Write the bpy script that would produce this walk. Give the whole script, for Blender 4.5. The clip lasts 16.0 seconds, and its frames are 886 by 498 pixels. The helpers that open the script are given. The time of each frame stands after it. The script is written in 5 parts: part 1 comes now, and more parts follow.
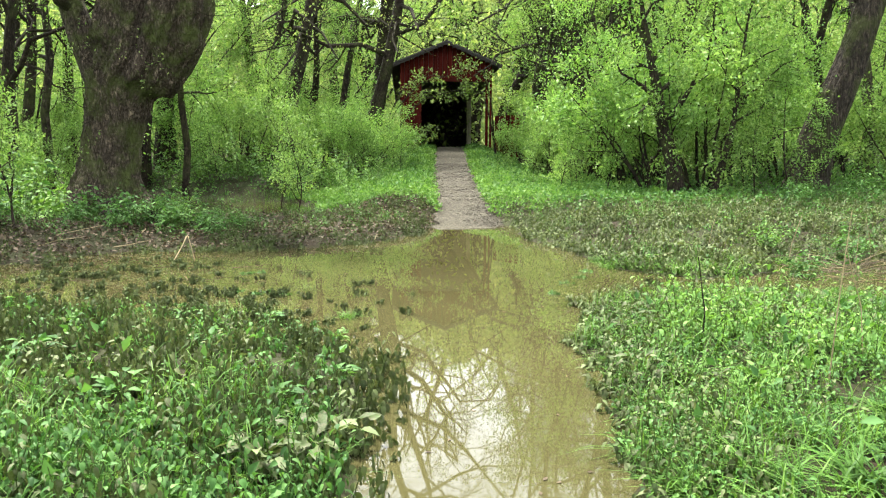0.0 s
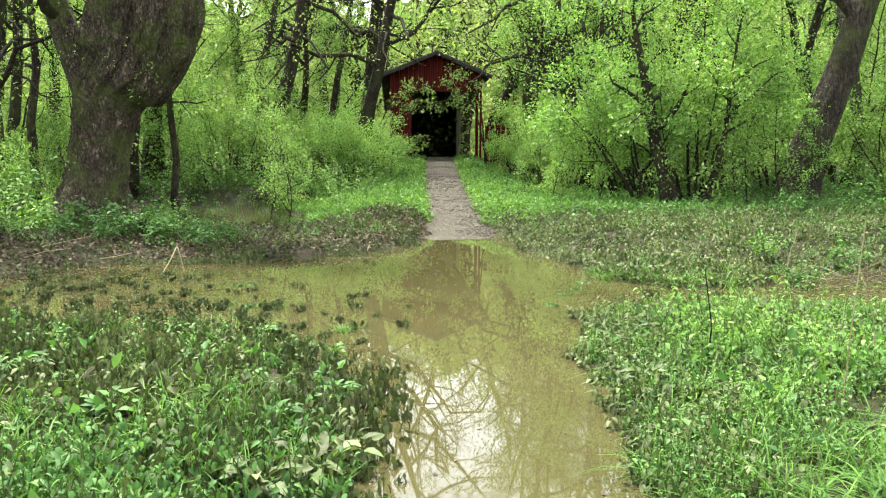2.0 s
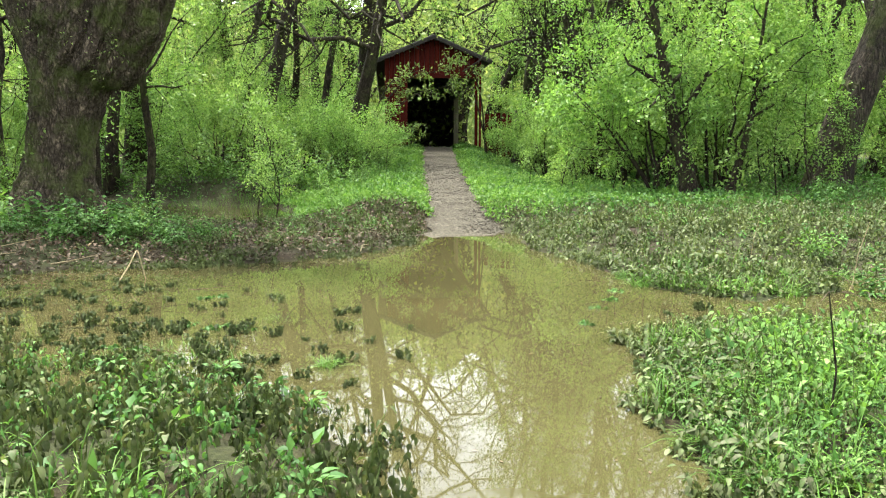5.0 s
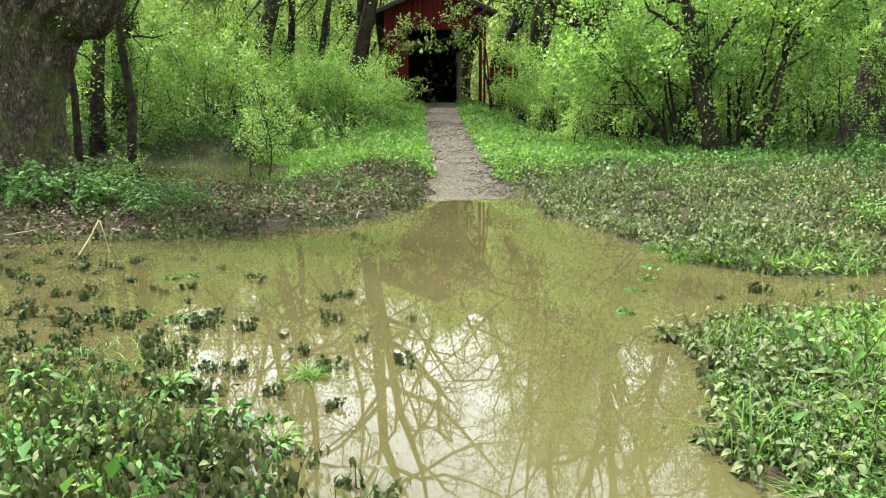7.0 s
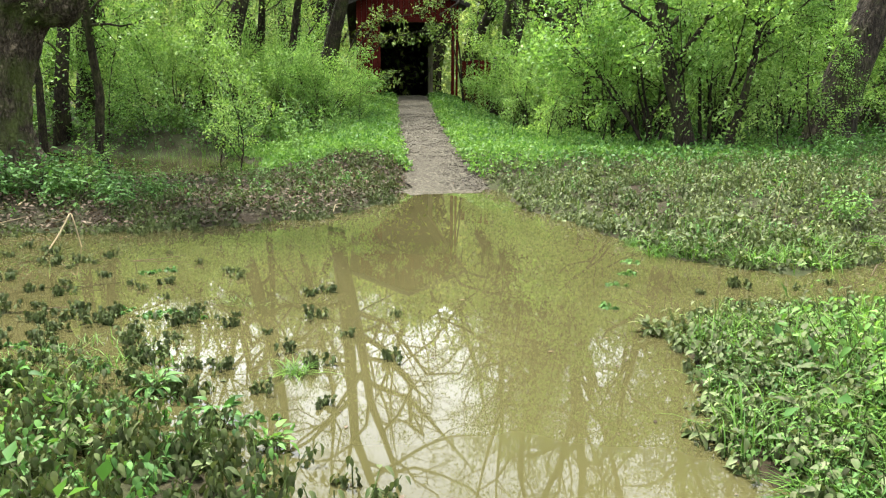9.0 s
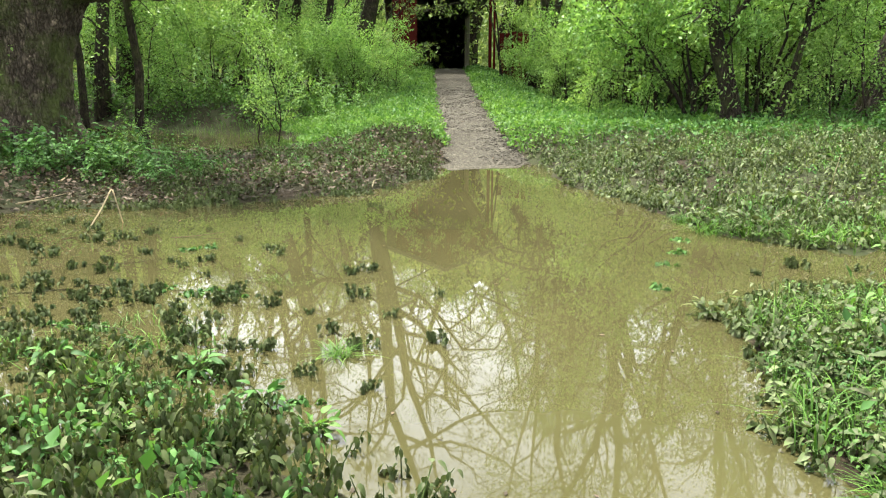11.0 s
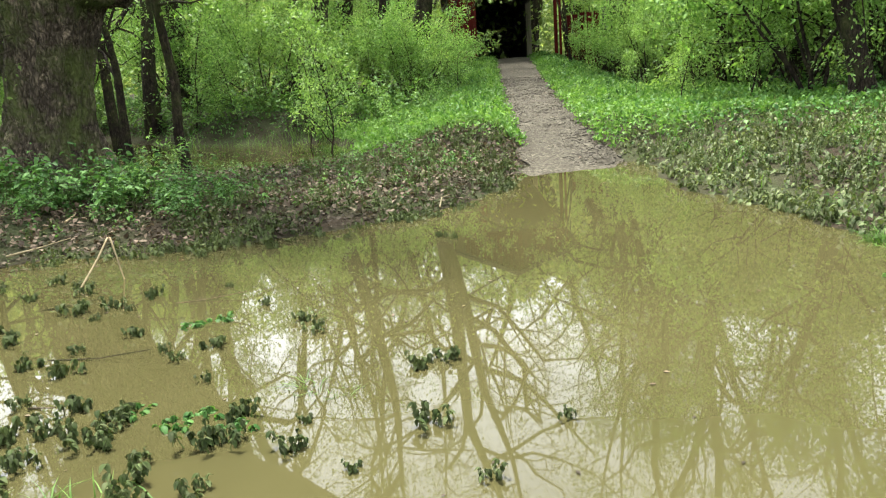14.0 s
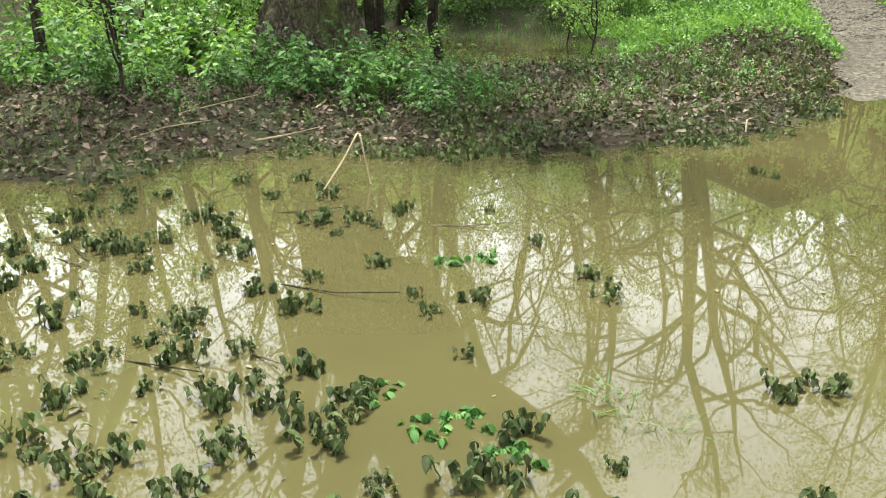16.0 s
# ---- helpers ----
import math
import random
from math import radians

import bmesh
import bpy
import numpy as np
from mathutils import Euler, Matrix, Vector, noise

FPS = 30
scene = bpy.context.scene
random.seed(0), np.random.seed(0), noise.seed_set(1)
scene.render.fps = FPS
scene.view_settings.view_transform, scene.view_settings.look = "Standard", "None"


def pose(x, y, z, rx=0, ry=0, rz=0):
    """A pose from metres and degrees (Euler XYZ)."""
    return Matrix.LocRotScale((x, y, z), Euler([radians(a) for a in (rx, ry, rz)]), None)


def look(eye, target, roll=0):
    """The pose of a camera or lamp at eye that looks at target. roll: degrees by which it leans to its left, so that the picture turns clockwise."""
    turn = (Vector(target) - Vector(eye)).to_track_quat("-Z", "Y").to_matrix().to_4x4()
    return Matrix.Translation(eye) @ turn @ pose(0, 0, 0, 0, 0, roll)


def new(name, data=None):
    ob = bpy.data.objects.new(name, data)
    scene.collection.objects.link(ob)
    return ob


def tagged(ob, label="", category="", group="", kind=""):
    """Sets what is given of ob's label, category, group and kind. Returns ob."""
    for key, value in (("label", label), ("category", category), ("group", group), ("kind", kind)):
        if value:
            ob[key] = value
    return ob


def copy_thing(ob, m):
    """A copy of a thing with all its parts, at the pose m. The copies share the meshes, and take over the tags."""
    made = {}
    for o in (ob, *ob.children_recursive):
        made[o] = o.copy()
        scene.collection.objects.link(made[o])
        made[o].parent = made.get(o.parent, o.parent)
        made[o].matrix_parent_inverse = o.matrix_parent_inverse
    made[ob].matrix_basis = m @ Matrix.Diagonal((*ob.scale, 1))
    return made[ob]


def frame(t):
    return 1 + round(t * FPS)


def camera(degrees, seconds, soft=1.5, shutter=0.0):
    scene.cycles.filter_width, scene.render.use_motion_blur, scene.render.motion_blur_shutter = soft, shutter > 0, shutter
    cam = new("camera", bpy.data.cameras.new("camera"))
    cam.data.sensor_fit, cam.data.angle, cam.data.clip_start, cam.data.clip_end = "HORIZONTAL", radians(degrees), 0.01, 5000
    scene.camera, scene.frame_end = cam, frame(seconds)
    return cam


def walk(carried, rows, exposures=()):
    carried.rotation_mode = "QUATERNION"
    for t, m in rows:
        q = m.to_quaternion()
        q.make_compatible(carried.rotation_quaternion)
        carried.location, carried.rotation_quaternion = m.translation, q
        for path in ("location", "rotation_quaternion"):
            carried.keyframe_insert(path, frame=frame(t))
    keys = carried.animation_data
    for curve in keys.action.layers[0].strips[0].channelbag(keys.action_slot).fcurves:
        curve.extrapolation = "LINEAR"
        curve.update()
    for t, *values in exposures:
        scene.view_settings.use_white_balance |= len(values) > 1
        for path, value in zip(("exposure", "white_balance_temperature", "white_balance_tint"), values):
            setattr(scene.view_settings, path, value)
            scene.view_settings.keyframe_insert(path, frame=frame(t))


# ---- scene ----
cam = camera(61.5, 16.0, soft=1.2)
PATH = [
    (0, (-0.065, -0.184, 1.627), (-0.061, 1.8, 1.379), 0.3),
    (0.5, (-0.09, -0.085, 1.625), (-0.106, 1.905, 1.427), 0.3),
    (1, (-0.104, -0.047, 1.628), (-0.088, 1.94, 1.407), -0.0),
    (1.5, (-0.124, -0.038, 1.623), (-0.09, 1.95, 1.407), 0.0),
    (2, (-0.16, -0.025, 1.621), (-0.125, 1.963, 1.4), 0.3),
    (2.5, (-0.184, 0.033, 1.605), (-0.071, 2.013, 1.34), 0.9),
    (3, (-0.147, 0.297, 1.607), (0.054, 2.266, 1.32), 1.1),
    (3.5, (-0.171, 0.611, 1.626), (-0.011, 2.591, 1.4), 0.4),
    (4, (-0.285, 0.946, 1.621), (-0.169, 2.932, 1.417), 0.3),
    (4.5, (-0.297, 1.265, 1.594), (-0.218, 3.249, 1.359), 0.4),
    (4.7, (-0.257, 1.412, 1.59), (-0.211, 3.397, 1.352), 0.0),
    (6.8, (-0.251, 2.81, 1.551), (-0.204, 4.779, 1.201), -0.0),
    (7, (-0.277, 2.892, 1.552), (-0.237, 4.86, 1.196), -0.2),
    (7.5, (-0.323, 2.933, 1.547), (-0.204, 4.891, 1.159), -0.8),
    (8, (-0.368, 2.92, 1.55), (-0.207, 4.875, 1.164), -0.4),
    (8.2, (-0.382, 2.912, 1.556), (-0.233, 4.871, 1.183), -0.3),
    (10.3, (-0.414, 3.012, 1.561), (-0.326, 4.969, 1.158), 1.3),
    (10.5, (-0.437, 3.026, 1.561), (-0.373, 4.98, 1.14), 1.1),
    (11, (-0.463, 3.107, 1.554), (-0.434, 5.057, 1.113), -0.0),
    (11.5, (-0.459, 3.388, 1.533), (-0.479, 5.343, 1.109), -1.0),
    (12, (-0.476, 3.738, 1.557), (-0.491, 5.697, 1.153), -1.5),
    (12.5, (-0.558, 4.091, 1.506), (-0.573, 6.042, 1.068), -1.6),
    (13, (-0.653, 4.484, 1.513), (-0.683, 6.417, 0.998), -0.8),
    (13.5, (-0.618, 4.935, 1.484), (-0.671, 6.854, 0.924), -2.7),
    (14, (-0.67, 5.306, 1.519), (-0.82, 7.248, 1.069), -4.1),
    (14.5, (-0.919, 5.645, 1.507), (-1.2, 7.588, 1.127), -3.4),
    (15, (-1.114, 5.911, 1.491), (-1.554, 7.827, 1.12), -2.3),
    (15.5, (-1.243, 6.22, 1.44), (-1.864, 8.056, 0.95), -1.5),
    (16, (-1.365, 6.491, 1.414), (-2.076, 8.235, 0.742), -1.7),
]
# the clip's camera closes a little as bright water fills its view
EXPOSURE = [(0, 2.80), (4.5, 2.79), (7, 2.75), (11, 2.67), (13.5, 2.61), (15, 2.68), (16, 2.67)]
walk(cam, [(t, look(eye, target, roll)) for t, eye, target, roll in PATH], EXPOSURE)

# ---- world and sun ----
world = bpy.data.worlds.new("world")
scene.world = world
world.use_nodes = True
wn, wl = world.node_tree.nodes, world.node_tree.links
wn.clear()
sky = wn.new("ShaderNodeTexSky")
sky.sky_type = "NISHITA"
sky.sun_disc = False
sky.sun_elevation, sky.sun_rotation = radians(65), radians(-29)
sky.air_density, sky.dust_density, sky.ozone_density = 1.0, 1.5, 1.5
pale = wn.new("ShaderNodeHueSaturation")
pale.inputs["Saturation"].default_value = 0.17
bg = wn.new("ShaderNodeBackground")
bg.inputs["Strength"].default_value = 0.15
wout = wn.new("ShaderNodeOutputWorld")
wl.new(sky.outputs[0], pale.inputs["Color"])
wl.new(pale.outputs[0], bg.inputs["Color"])
wl.new(bg.outputs[0], wout.inputs["Surface"])
sun_data = bpy.data.lights.new("sun", "SUN")
sun_data.energy, sun_data.angle, sun_data.color = 2.7, radians(9), (1.0, 0.96, 0.88)
sun = new("sun", sun_data)
sun.matrix_world = look((0, 0, 40), (4.5, -8, 40 - 20))


# ---- materials ----
def material(name):
    m = bpy.data.materials.new(name)
    m.use_nodes = True
    nt = m.node_tree
    bsdf = nt.nodes["Principled BSDF"]
    return m, nt, nt.nodes, nt.links, bsdf


def ramp_of(nt, factor, stops):
    r = nt.nodes.new("ShaderNodeValToRGB")
    e = r.color_ramp.elements
    while len(e) < len(stops):
        e.new(0.5)
    for i, (p, c) in enumerate(stops):
        e[i].position, e[i].color = p, (*c, 1)
    nt.links.new(factor, r.inputs["Fac"])
    return r.outputs["Color"]


def noise_of(nt, scale, detail=6, rough=0.6, stretch=None, world_space=False):
    n = nt.nodes.new("ShaderNodeTexNoise")
    n.inputs["Scale"].default_value, n.inputs["Detail"].default_value = scale, detail
    n.inputs["Roughness"].default_value = rough
    if world_space:
        g = nt.nodes.new("ShaderNodeNewGeometry").outputs["Position"]
    else:
        g = nt.nodes.new("ShaderNodeTexCoord").outputs["Object"]
    if stretch:
        mp = nt.nodes.new("ShaderNodeMapping")
        mp.inputs["Scale"].default_value = stretch
        nt.links.new(g, mp.inputs["Vector"])
        g = mp.outputs[0]
    nt.links.new(g, n.inputs["Vector"])
    return n.outputs["Fac"]


def blend(nt, a, b, fac, mode="MIX"):
    mx = nt.nodes.new("ShaderNodeMix")
    mx.data_type, mx.blend_type = "RGBA", mode
    for socket, v in ((mx.inputs[6], a), (mx.inputs[7], b), (mx.inputs[0], fac)):
        if isinstance(v, (tuple, float, int)):
            socket.default_value = (*v, 1) if isinstance(v, tuple) else v
        else:
            nt.links.new(v, socket)
    return mx.outputs[2]


def bump_of(nt, height, strength, distance, bsdf):
    b = nt.nodes.new("ShaderNodeBump")
    b.inputs["Strength"].default_value, b.inputs["Distance"].default_value = strength, distance
    nt.links.new(height, b.inputs["Height"])
    nt.links.new(b.outputs[0], bsdf.inputs["Normal"])


def leaf_material(name, dark, mid, light, through_light=0.35, rough=0.55, patch=None, patch_amount=0.0, spec=0.16):
    """Leaves: colour varies leaf by leaf and over wide patches; thin leaves let light through."""
    m, nt, nodes, links, bsdf = material(name)
    isl = nodes.new("ShaderNodeNewGeometry").outputs["Random Per Island"]
    col = ramp_of(nt, isl, [(0.0, dark), (0.5, mid), (1.0, light)])
    wide = noise_of(nt, 0.55, 4, world_space=True)
    tone = ramp_of(nt, wide, [(0.3, (0.66, 0.72, 0.66)), (0.7, (1.25, 1.18, 1.1))])
    col = blend(nt, col, tone, 1.0, "MULTIPLY")
    fine = noise_of(nt, 3.5, 3, world_space=True)
    col = blend(nt, col, ramp_of(nt, fine, [(0.3, (0.72, 0.74, 0.72)), (0.7, (1.2, 1.18, 1.2))]), 1.0, "MULTIPLY")
    if patch:
        spots = noise_of(nt, 38.0, 3, world_space=True)
        f = ramp_of(nt, spots, [(0.42, (0, 0, 0)), (0.62, (patch_amount,) * 3)])
        col = blend(nt, col, patch, f)
    links.new(col, bsdf.inputs["Base Color"])
    bsdf.inputs["Roughness"].default_value = rough
    bsdf.inputs["Specular IOR Level"].default_value = spec
    tr = nodes.new("ShaderNodeBsdfTranslucent")
    warm = blend(nt, col, (1.0, 1.0, 0.55), 1.0, "MULTIPLY")
    links.new(warm, tr.inputs["Color"])
    mix = nodes.new("ShaderNodeMixShader")
    mix.inputs[0].default_value = through_light
    links.new(bsdf.outputs[0], mix.inputs[1])
    links.new(tr.outputs[0], mix.inputs[2])
    links.new(mix.outputs[0], nodes["Material Output"].inputs["Surface"])
    return m


def bark_material(name, dark, light, moss=0.0, scale=9.0, groove=0.03, squat=0.13):
    """Bark: upright plates with dark furrows between them, grain, and moss in patches."""
    m, nt, nodes, links, bsdf = material(name)
    co = nodes.new("ShaderNodeTexCoord").outputs["Object"]
    warp = nodes.new("ShaderNodeTexNoise")
    warp.inputs["Scale"].default_value, warp.inputs["Detail"].default_value = scale * 0.35, 4
    links.new(co, warp.inputs["Vector"])
    mixv = nodes.new("ShaderNodeMix")
    mixv.data_type, mixv.blend_type = "RGBA", "LINEAR_LIGHT"
    mixv.inputs[0].default_value = 0.07
    links.new(co, mixv.inputs[6])
    links.new(warp.outputs["Color"], mixv.inputs[7])
    squash = nodes.new("ShaderNodeMapping")
    squash.inputs["Scale"].default_value = (1.0, 1.0, squat)
    links.new(mixv.outputs[2], squash.inputs["Vector"])
    cell = nodes.new("ShaderNodeTexVoronoi")
    cell.feature = "DISTANCE_TO_EDGE"
    cell.inputs["Scale"].default_value = scale * 1.8
    links.new(squash.outputs[0], cell.inputs["Vector"])
    plate = ramp_of(nt, cell.outputs["Distance"], [(0.0, (0.25, 0.25, 0.25)), (0.3, (1, 1, 1))])
    rib = noise_of(nt, scale * 2.4, 9, 0.72, (1.0, 1.0, 0.35))
    wide = noise_of(nt, 1.3, 4)
    col = ramp_of(nt, rib, [(0.36, dark), (0.68, light)])
    col = blend(nt, dark, col, plate)
    flake = noise_of(nt, scale * 1.1, 8, 0.78, (1.0, 1.0, 0.6))
    col = blend(nt, col, tuple(min(1.0, c * 1.7) for c in light), ramp_of(nt, flake, [(0.54, (0, 0, 0)), (0.66, (0.7, 0.7, 0.7))]))
    col = blend(nt, col, ramp_of(nt, wide, [(0.35, (0.65, 0.62, 0.6)), (0.7, (1.25, 1.2, 1.15))]), 1.0, "MULTIPLY")
    if moss:
        patchy = noise_of(nt, 1.5, 6, 0.7)
        f = ramp_of(nt, patchy, [(0.46, (0, 0, 0)), (0.62, (moss,) * 3)])
        col = blend(nt, col, (0.06, 0.078, 0.02), f)
    links.new(col, bsdf.inputs["Base Color"])
    bsdf.inputs["Roughness"].default_value = 0.95
    bsdf.inputs["Specular IOR Level"].default_value = 0.15
    both = blend(nt, plate, rib, 0.45)
    bump_of(nt, both, 1.0, groove, bsdf)
    return m


M_FRESH = leaf_material("fresh_leaf", (0.078, 0.180, 0.034), (0.165, 0.320, 0.072), (0.285, 0.475, 0.145), 0.42, 0.5, spec=0.2)
M_SPRING = leaf_material("spring_leaf", (0.088, 0.182, 0.036), (0.175, 0.315, 0.076), (0.295, 0.46, 0.150), 0.44, 0.5, spec=0.2)
# paler leaf colour, with the haze of distance painted in
M_FAR = leaf_material("hazed_leaf", (0.14, 0.21, 0.065), (0.24, 0.33, 0.115), (0.36, 0.45, 0.19), 0.45)
M_PALE = leaf_material("pale_leaf", (0.11, 0.185, 0.05), (0.18, 0.275, 0.085), (0.30, 0.39, 0.16), 0.4)
M_HERB = leaf_material("herb_leaf", (0.030, 0.085, 0.020), (0.062, 0.155, 0.036), (0.115, 0.24, 0.066), 0.35)
M_CARPET = leaf_material("carpet_leaf", (0.052, 0.13, 0.024), (0.095, 0.205, 0.042), (0.17, 0.305, 0.085), 0.4)
M_MUDDY = leaf_material("muddy_leaf", (0.024, 0.041, 0.012), (0.050, 0.075, 0.023), (0.102, 0.135, 0.052), 0.2, 0.65, (0.090, 0.088, 0.055), 0.4, 0.08)
M_SILT = leaf_material("silted_leaf", (0.034, 0.060, 0.016), (0.078, 0.122, 0.040), (0.17, 0.225, 0.095), 0.25, 0.6, (0.12, 0.11, 0.07), 0.6)
M_LITTER = leaf_material("litter_leaf", (0.026, 0.019, 0.013), (0.068, 0.050, 0.035), (0.16, 0.125, 0.095), 0.1, 0.75)
M_GRASS = leaf_material("grass_blade", (0.038, 0.10, 0.014), (0.075, 0.17, 0.026), (0.135, 0.25, 0.05), 0.35)
M_WETGRASS = leaf_material("wet_grass", (0.030, 0.068, 0.014), (0.055, 0.115, 0.024), (0.10, 0.175, 0.045), 0.3)
M_DRY = leaf_material("dry_stalk", (0.16, 0.13, 0.075), (0.22, 0.18, 0.11), (0.3, 0.26, 0.17), 0.15, 0.7)
M_STEM = bark_material("green_stem", (0.05, 0.085, 0.022), (0.10, 0.14, 0.045), 0, 30, 0.002)
M_BARK = bark_material("brown_bark", (0.008, 0.0065, 0.0045), (0.055, 0.044, 0.032), 0.35, 11.0, 0.05)
M_GREYBARK = bark_material("grey_bark", (0.010, 0.0085, 0.0065), (0.080, 0.068, 0.052), 0.5, 7.0, 0.09)
M_WILLOW = bark_material("willow_bark", (0.015, 0.012, 0.0085), (0.16, 0.135, 0.10), 0.85, 9.0, 0.09, 0.38)
M_TWIG = bark_material("twig_bark", (0.012, 0.009, 0.006), (0.045, 0.036, 0.025), 0, 14, 0.004)
M_STICK = bark_material("dead_wood", (0.04, 0.032, 0.023), (0.14, 0.115, 0.087), 0, 14, 0.004)


def ground_material():
    m, nt, nodes, links, bsdf = material("woodland_soil")
    a = noise_of(nt, 1.1, 6)
    b = noise_of(nt, 24.0, 6, 0.7)
    soil = ramp_of(nt, b, [(0.3, (0.010, 0.0075, 0.0045)), (0.55, (0.024, 0.018, 0.010)), (0.75, (0.05, 0.039, 0.024))])
    grown = ramp_of(nt, b, [(0.3, (0.015, 0.02, 0.008)), (0.7, (0.04, 0.055, 0.018))])
    f = ramp_of(nt, a, [(0.38, (0, 0, 0)), (0.62, (0.8, 0.8, 0.8))])
    links.new(blend(nt, soil, grown, f), bsdf.inputs["Base Color"])
    bsdf.inputs["Roughness"].default_value = 0.95
    bsdf.inputs["Specular IOR Level"].default_value = 0.12
    bump_of(nt, b, 0.8, 0.03, bsdf)
    return m


def gravel_material():
    m, nt, nodes, links, bsdf = material("gravel")
    v = nodes.new("ShaderNodeTexVoronoi")
    v.inputs["Scale"].default_value = 26.0
    links.new(nodes.new("ShaderNodeTexCoord").outputs["Object"], v.inputs["Vector"])
    stones = ramp_of(nt, v.outputs["Color"], [(0.1, (0.026, 0.0235, 0.016)), (0.5, (0.057, 0.052, 0.037)), (0.9, (0.12, 0.111, 0.084))])
    dirt = noise_of(nt, 2.2, 6, 0.65)
    f = ramp_of(nt, dirt, [(0.4, (0, 0, 0)), (0.65, (0.75, 0.75, 0.75))])
    links.new(blend(nt, stones, (0.042, 0.036, 0.026), f), bsdf.inputs["Base Color"])
    bsdf.inputs["Roughness"].default_value = 0.95
    bsdf.inputs["Specular IOR Level"].default_value = 0.15
    bump_of(nt, v.outputs["Distance"], 1.0, 0.03, bsdf)
    return m


def water_material():
    m, nt, nodes, links, bsdf = material("muddy_water")
    wide = noise_of(nt, 0.5, 4)
    mud = ramp_of(nt, wide, [(0.35, (0.039, 0.0365, 0.0145)), (0.65, (0.049, 0.0455, 0.0185))])
    links.new(mud, bsdf.inputs["Base Color"])
    bsdf.inputs["Roughness"].default_value = 0.017
    bsdf.inputs["IOR"].default_value = 1.35
    bump_of(nt, noise_of(nt, 1.5, 2, 0.4), 0.004, 0.05, bsdf)
    return m


def painted_board():
    m, nt, nodes, links, bsdf = material("red_board")
    grain = noise_of(nt, 16.0, 6, 0.6, (1.0, 1.0, 0.06))
    rnd = nodes.new("ShaderNodeObjectInfo").outputs["Random"]
    col = ramp_of(nt, grain, [(0.35, (0.034, 0.0045, 0.003)), (0.65, (0.066, 0.009, 0.006))])
    col = blend(nt, col, ramp_of(nt, rnd, [(0, (0.75, 0.75, 0.75)), (1, (1.15, 1.1, 1.1))]), 1.0, "MULTIPLY")
    worn = ramp_of(nt, noise_of(nt, 5.0, 7, 0.7, (1, 1, 0.3)), [(0.6, (0, 0, 0)), (0.72, (0.6, 0.6, 0.6))])
    links.new(blend(nt, col, (0.06, 0.04, 0.03), worn), bsdf.inputs["Base Color"])
    bsdf.inputs["Roughness"].default_value = 0.9
    bsdf.inputs["Specular IOR Level"].default_value = 0.1
    bump_of(nt, grain, 0.5, 0.006, bsdf)
    return m


def plain_wood(name, dark, light):
    m, nt, nodes, links, bsdf = material(name)
    grain = noise_of(nt, 14.0, 6, 0.6, (1.0, 1.0, 0.08))
    links.new(ramp_of(nt, grain, [(0.3, dark), (0.7, light)]), bsdf.inputs["Base Color"])
    bsdf.inputs["Roughness"].default_value = 0.8
    bump_of(nt, grain, 0.5, 0.006, bsdf)
    return m


M_SOIL, M_GRAVEL, M_WATER, M_RED = ground_material(), gravel_material(), water_material(), painted_board()
M_OLDWOOD = plain_wood("old_timber", (0.02, 0.016, 0.012), (0.06, 0.048, 0.036))
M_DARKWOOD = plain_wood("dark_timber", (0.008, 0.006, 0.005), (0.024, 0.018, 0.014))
M_POST = plain_wood("weathered_post", (0.16, 0.14, 0.11), (0.34, 0.3, 0.25))
M_SHINGLE = plain_wood("roof_shingle", (0.016, 0.015, 0.013), (0.045, 0.042, 0.036))
M_STONE = bark_material("pebble", (0.046, 0.043, 0.034), (0.160, 0.152, 0.126), 0, 20, 0.004)


# ---- mesh tools ----
def mesh_of(name, verts, faces, mat, smooth=False):
    """A mesh from an array of points and one of triangles or quads."""
    verts, faces = np.asarray(verts, np.float32), np.asarray(faces, np.int32)
    me = bpy.data.meshes.new(name)
    k = faces.shape[1]
    me.vertices.add(len(verts))
    me.vertices.foreach_set("co", verts.ravel())
    me.loops.add(faces.size)
    me.loops.foreach_set("vertex_index", faces.ravel())
    me.polygons.add(len(faces))
    me.polygons.foreach_set("loop_start", np.arange(0, faces.size, k, dtype=np.int32))
    if smooth:
        me.polygons.foreach_set("use_smooth", np.ones(len(faces), bool))
    me.materials.append(mat)
    me.update(calc_edges=True)
    me.validate()
    return me


def part(name, bm, mat, parent, label=""):
    me = bpy.data.meshes.new(name)
    bm.to_mesh(me)
    bm.free()
    me.materials.append(mat)
    ob = new(name, me)
    ob.parent = parent
    return tagged(ob, label)


def part_of(name, me, parent, label=""):
    ob = new(name, me)
    ob.parent = parent
    return tagged(ob, label)


def box_mesh(name, size, mat, bevel=0.008):
    bm = bmesh.new()
    bmesh.ops.create_cube(bm, size=1.0)
    bmesh.ops.scale(bm, vec=size, verts=bm.verts)
    if bevel:
        bmesh.ops.bevel(bm, geom=bm.edges[:], offset=bevel, segments=1, affect="EDGES")
    me = bpy.data.meshes.new(name)
    bm.to_mesh(me)
    bm.free()
    me.materials.append(mat)
    return me


def unit(v):
    return v / np.maximum(np.linalg.norm(v, axis=-1, keepdims=True), 1e-9)


class Shape:
    """Collects points and faces of one kind."""

    def __init__(self):
        self.v, self.f, self.n = [], [], 0

    def add(self, v, f):
        self.v.append(v)
        self.f.append(f + self.n)
        self.n += len(v)

    def mesh(self, name, mat, smooth=False):
        return mesh_of(name, np.concatenate(self.v), np.concatenate(self.f), mat, smooth)


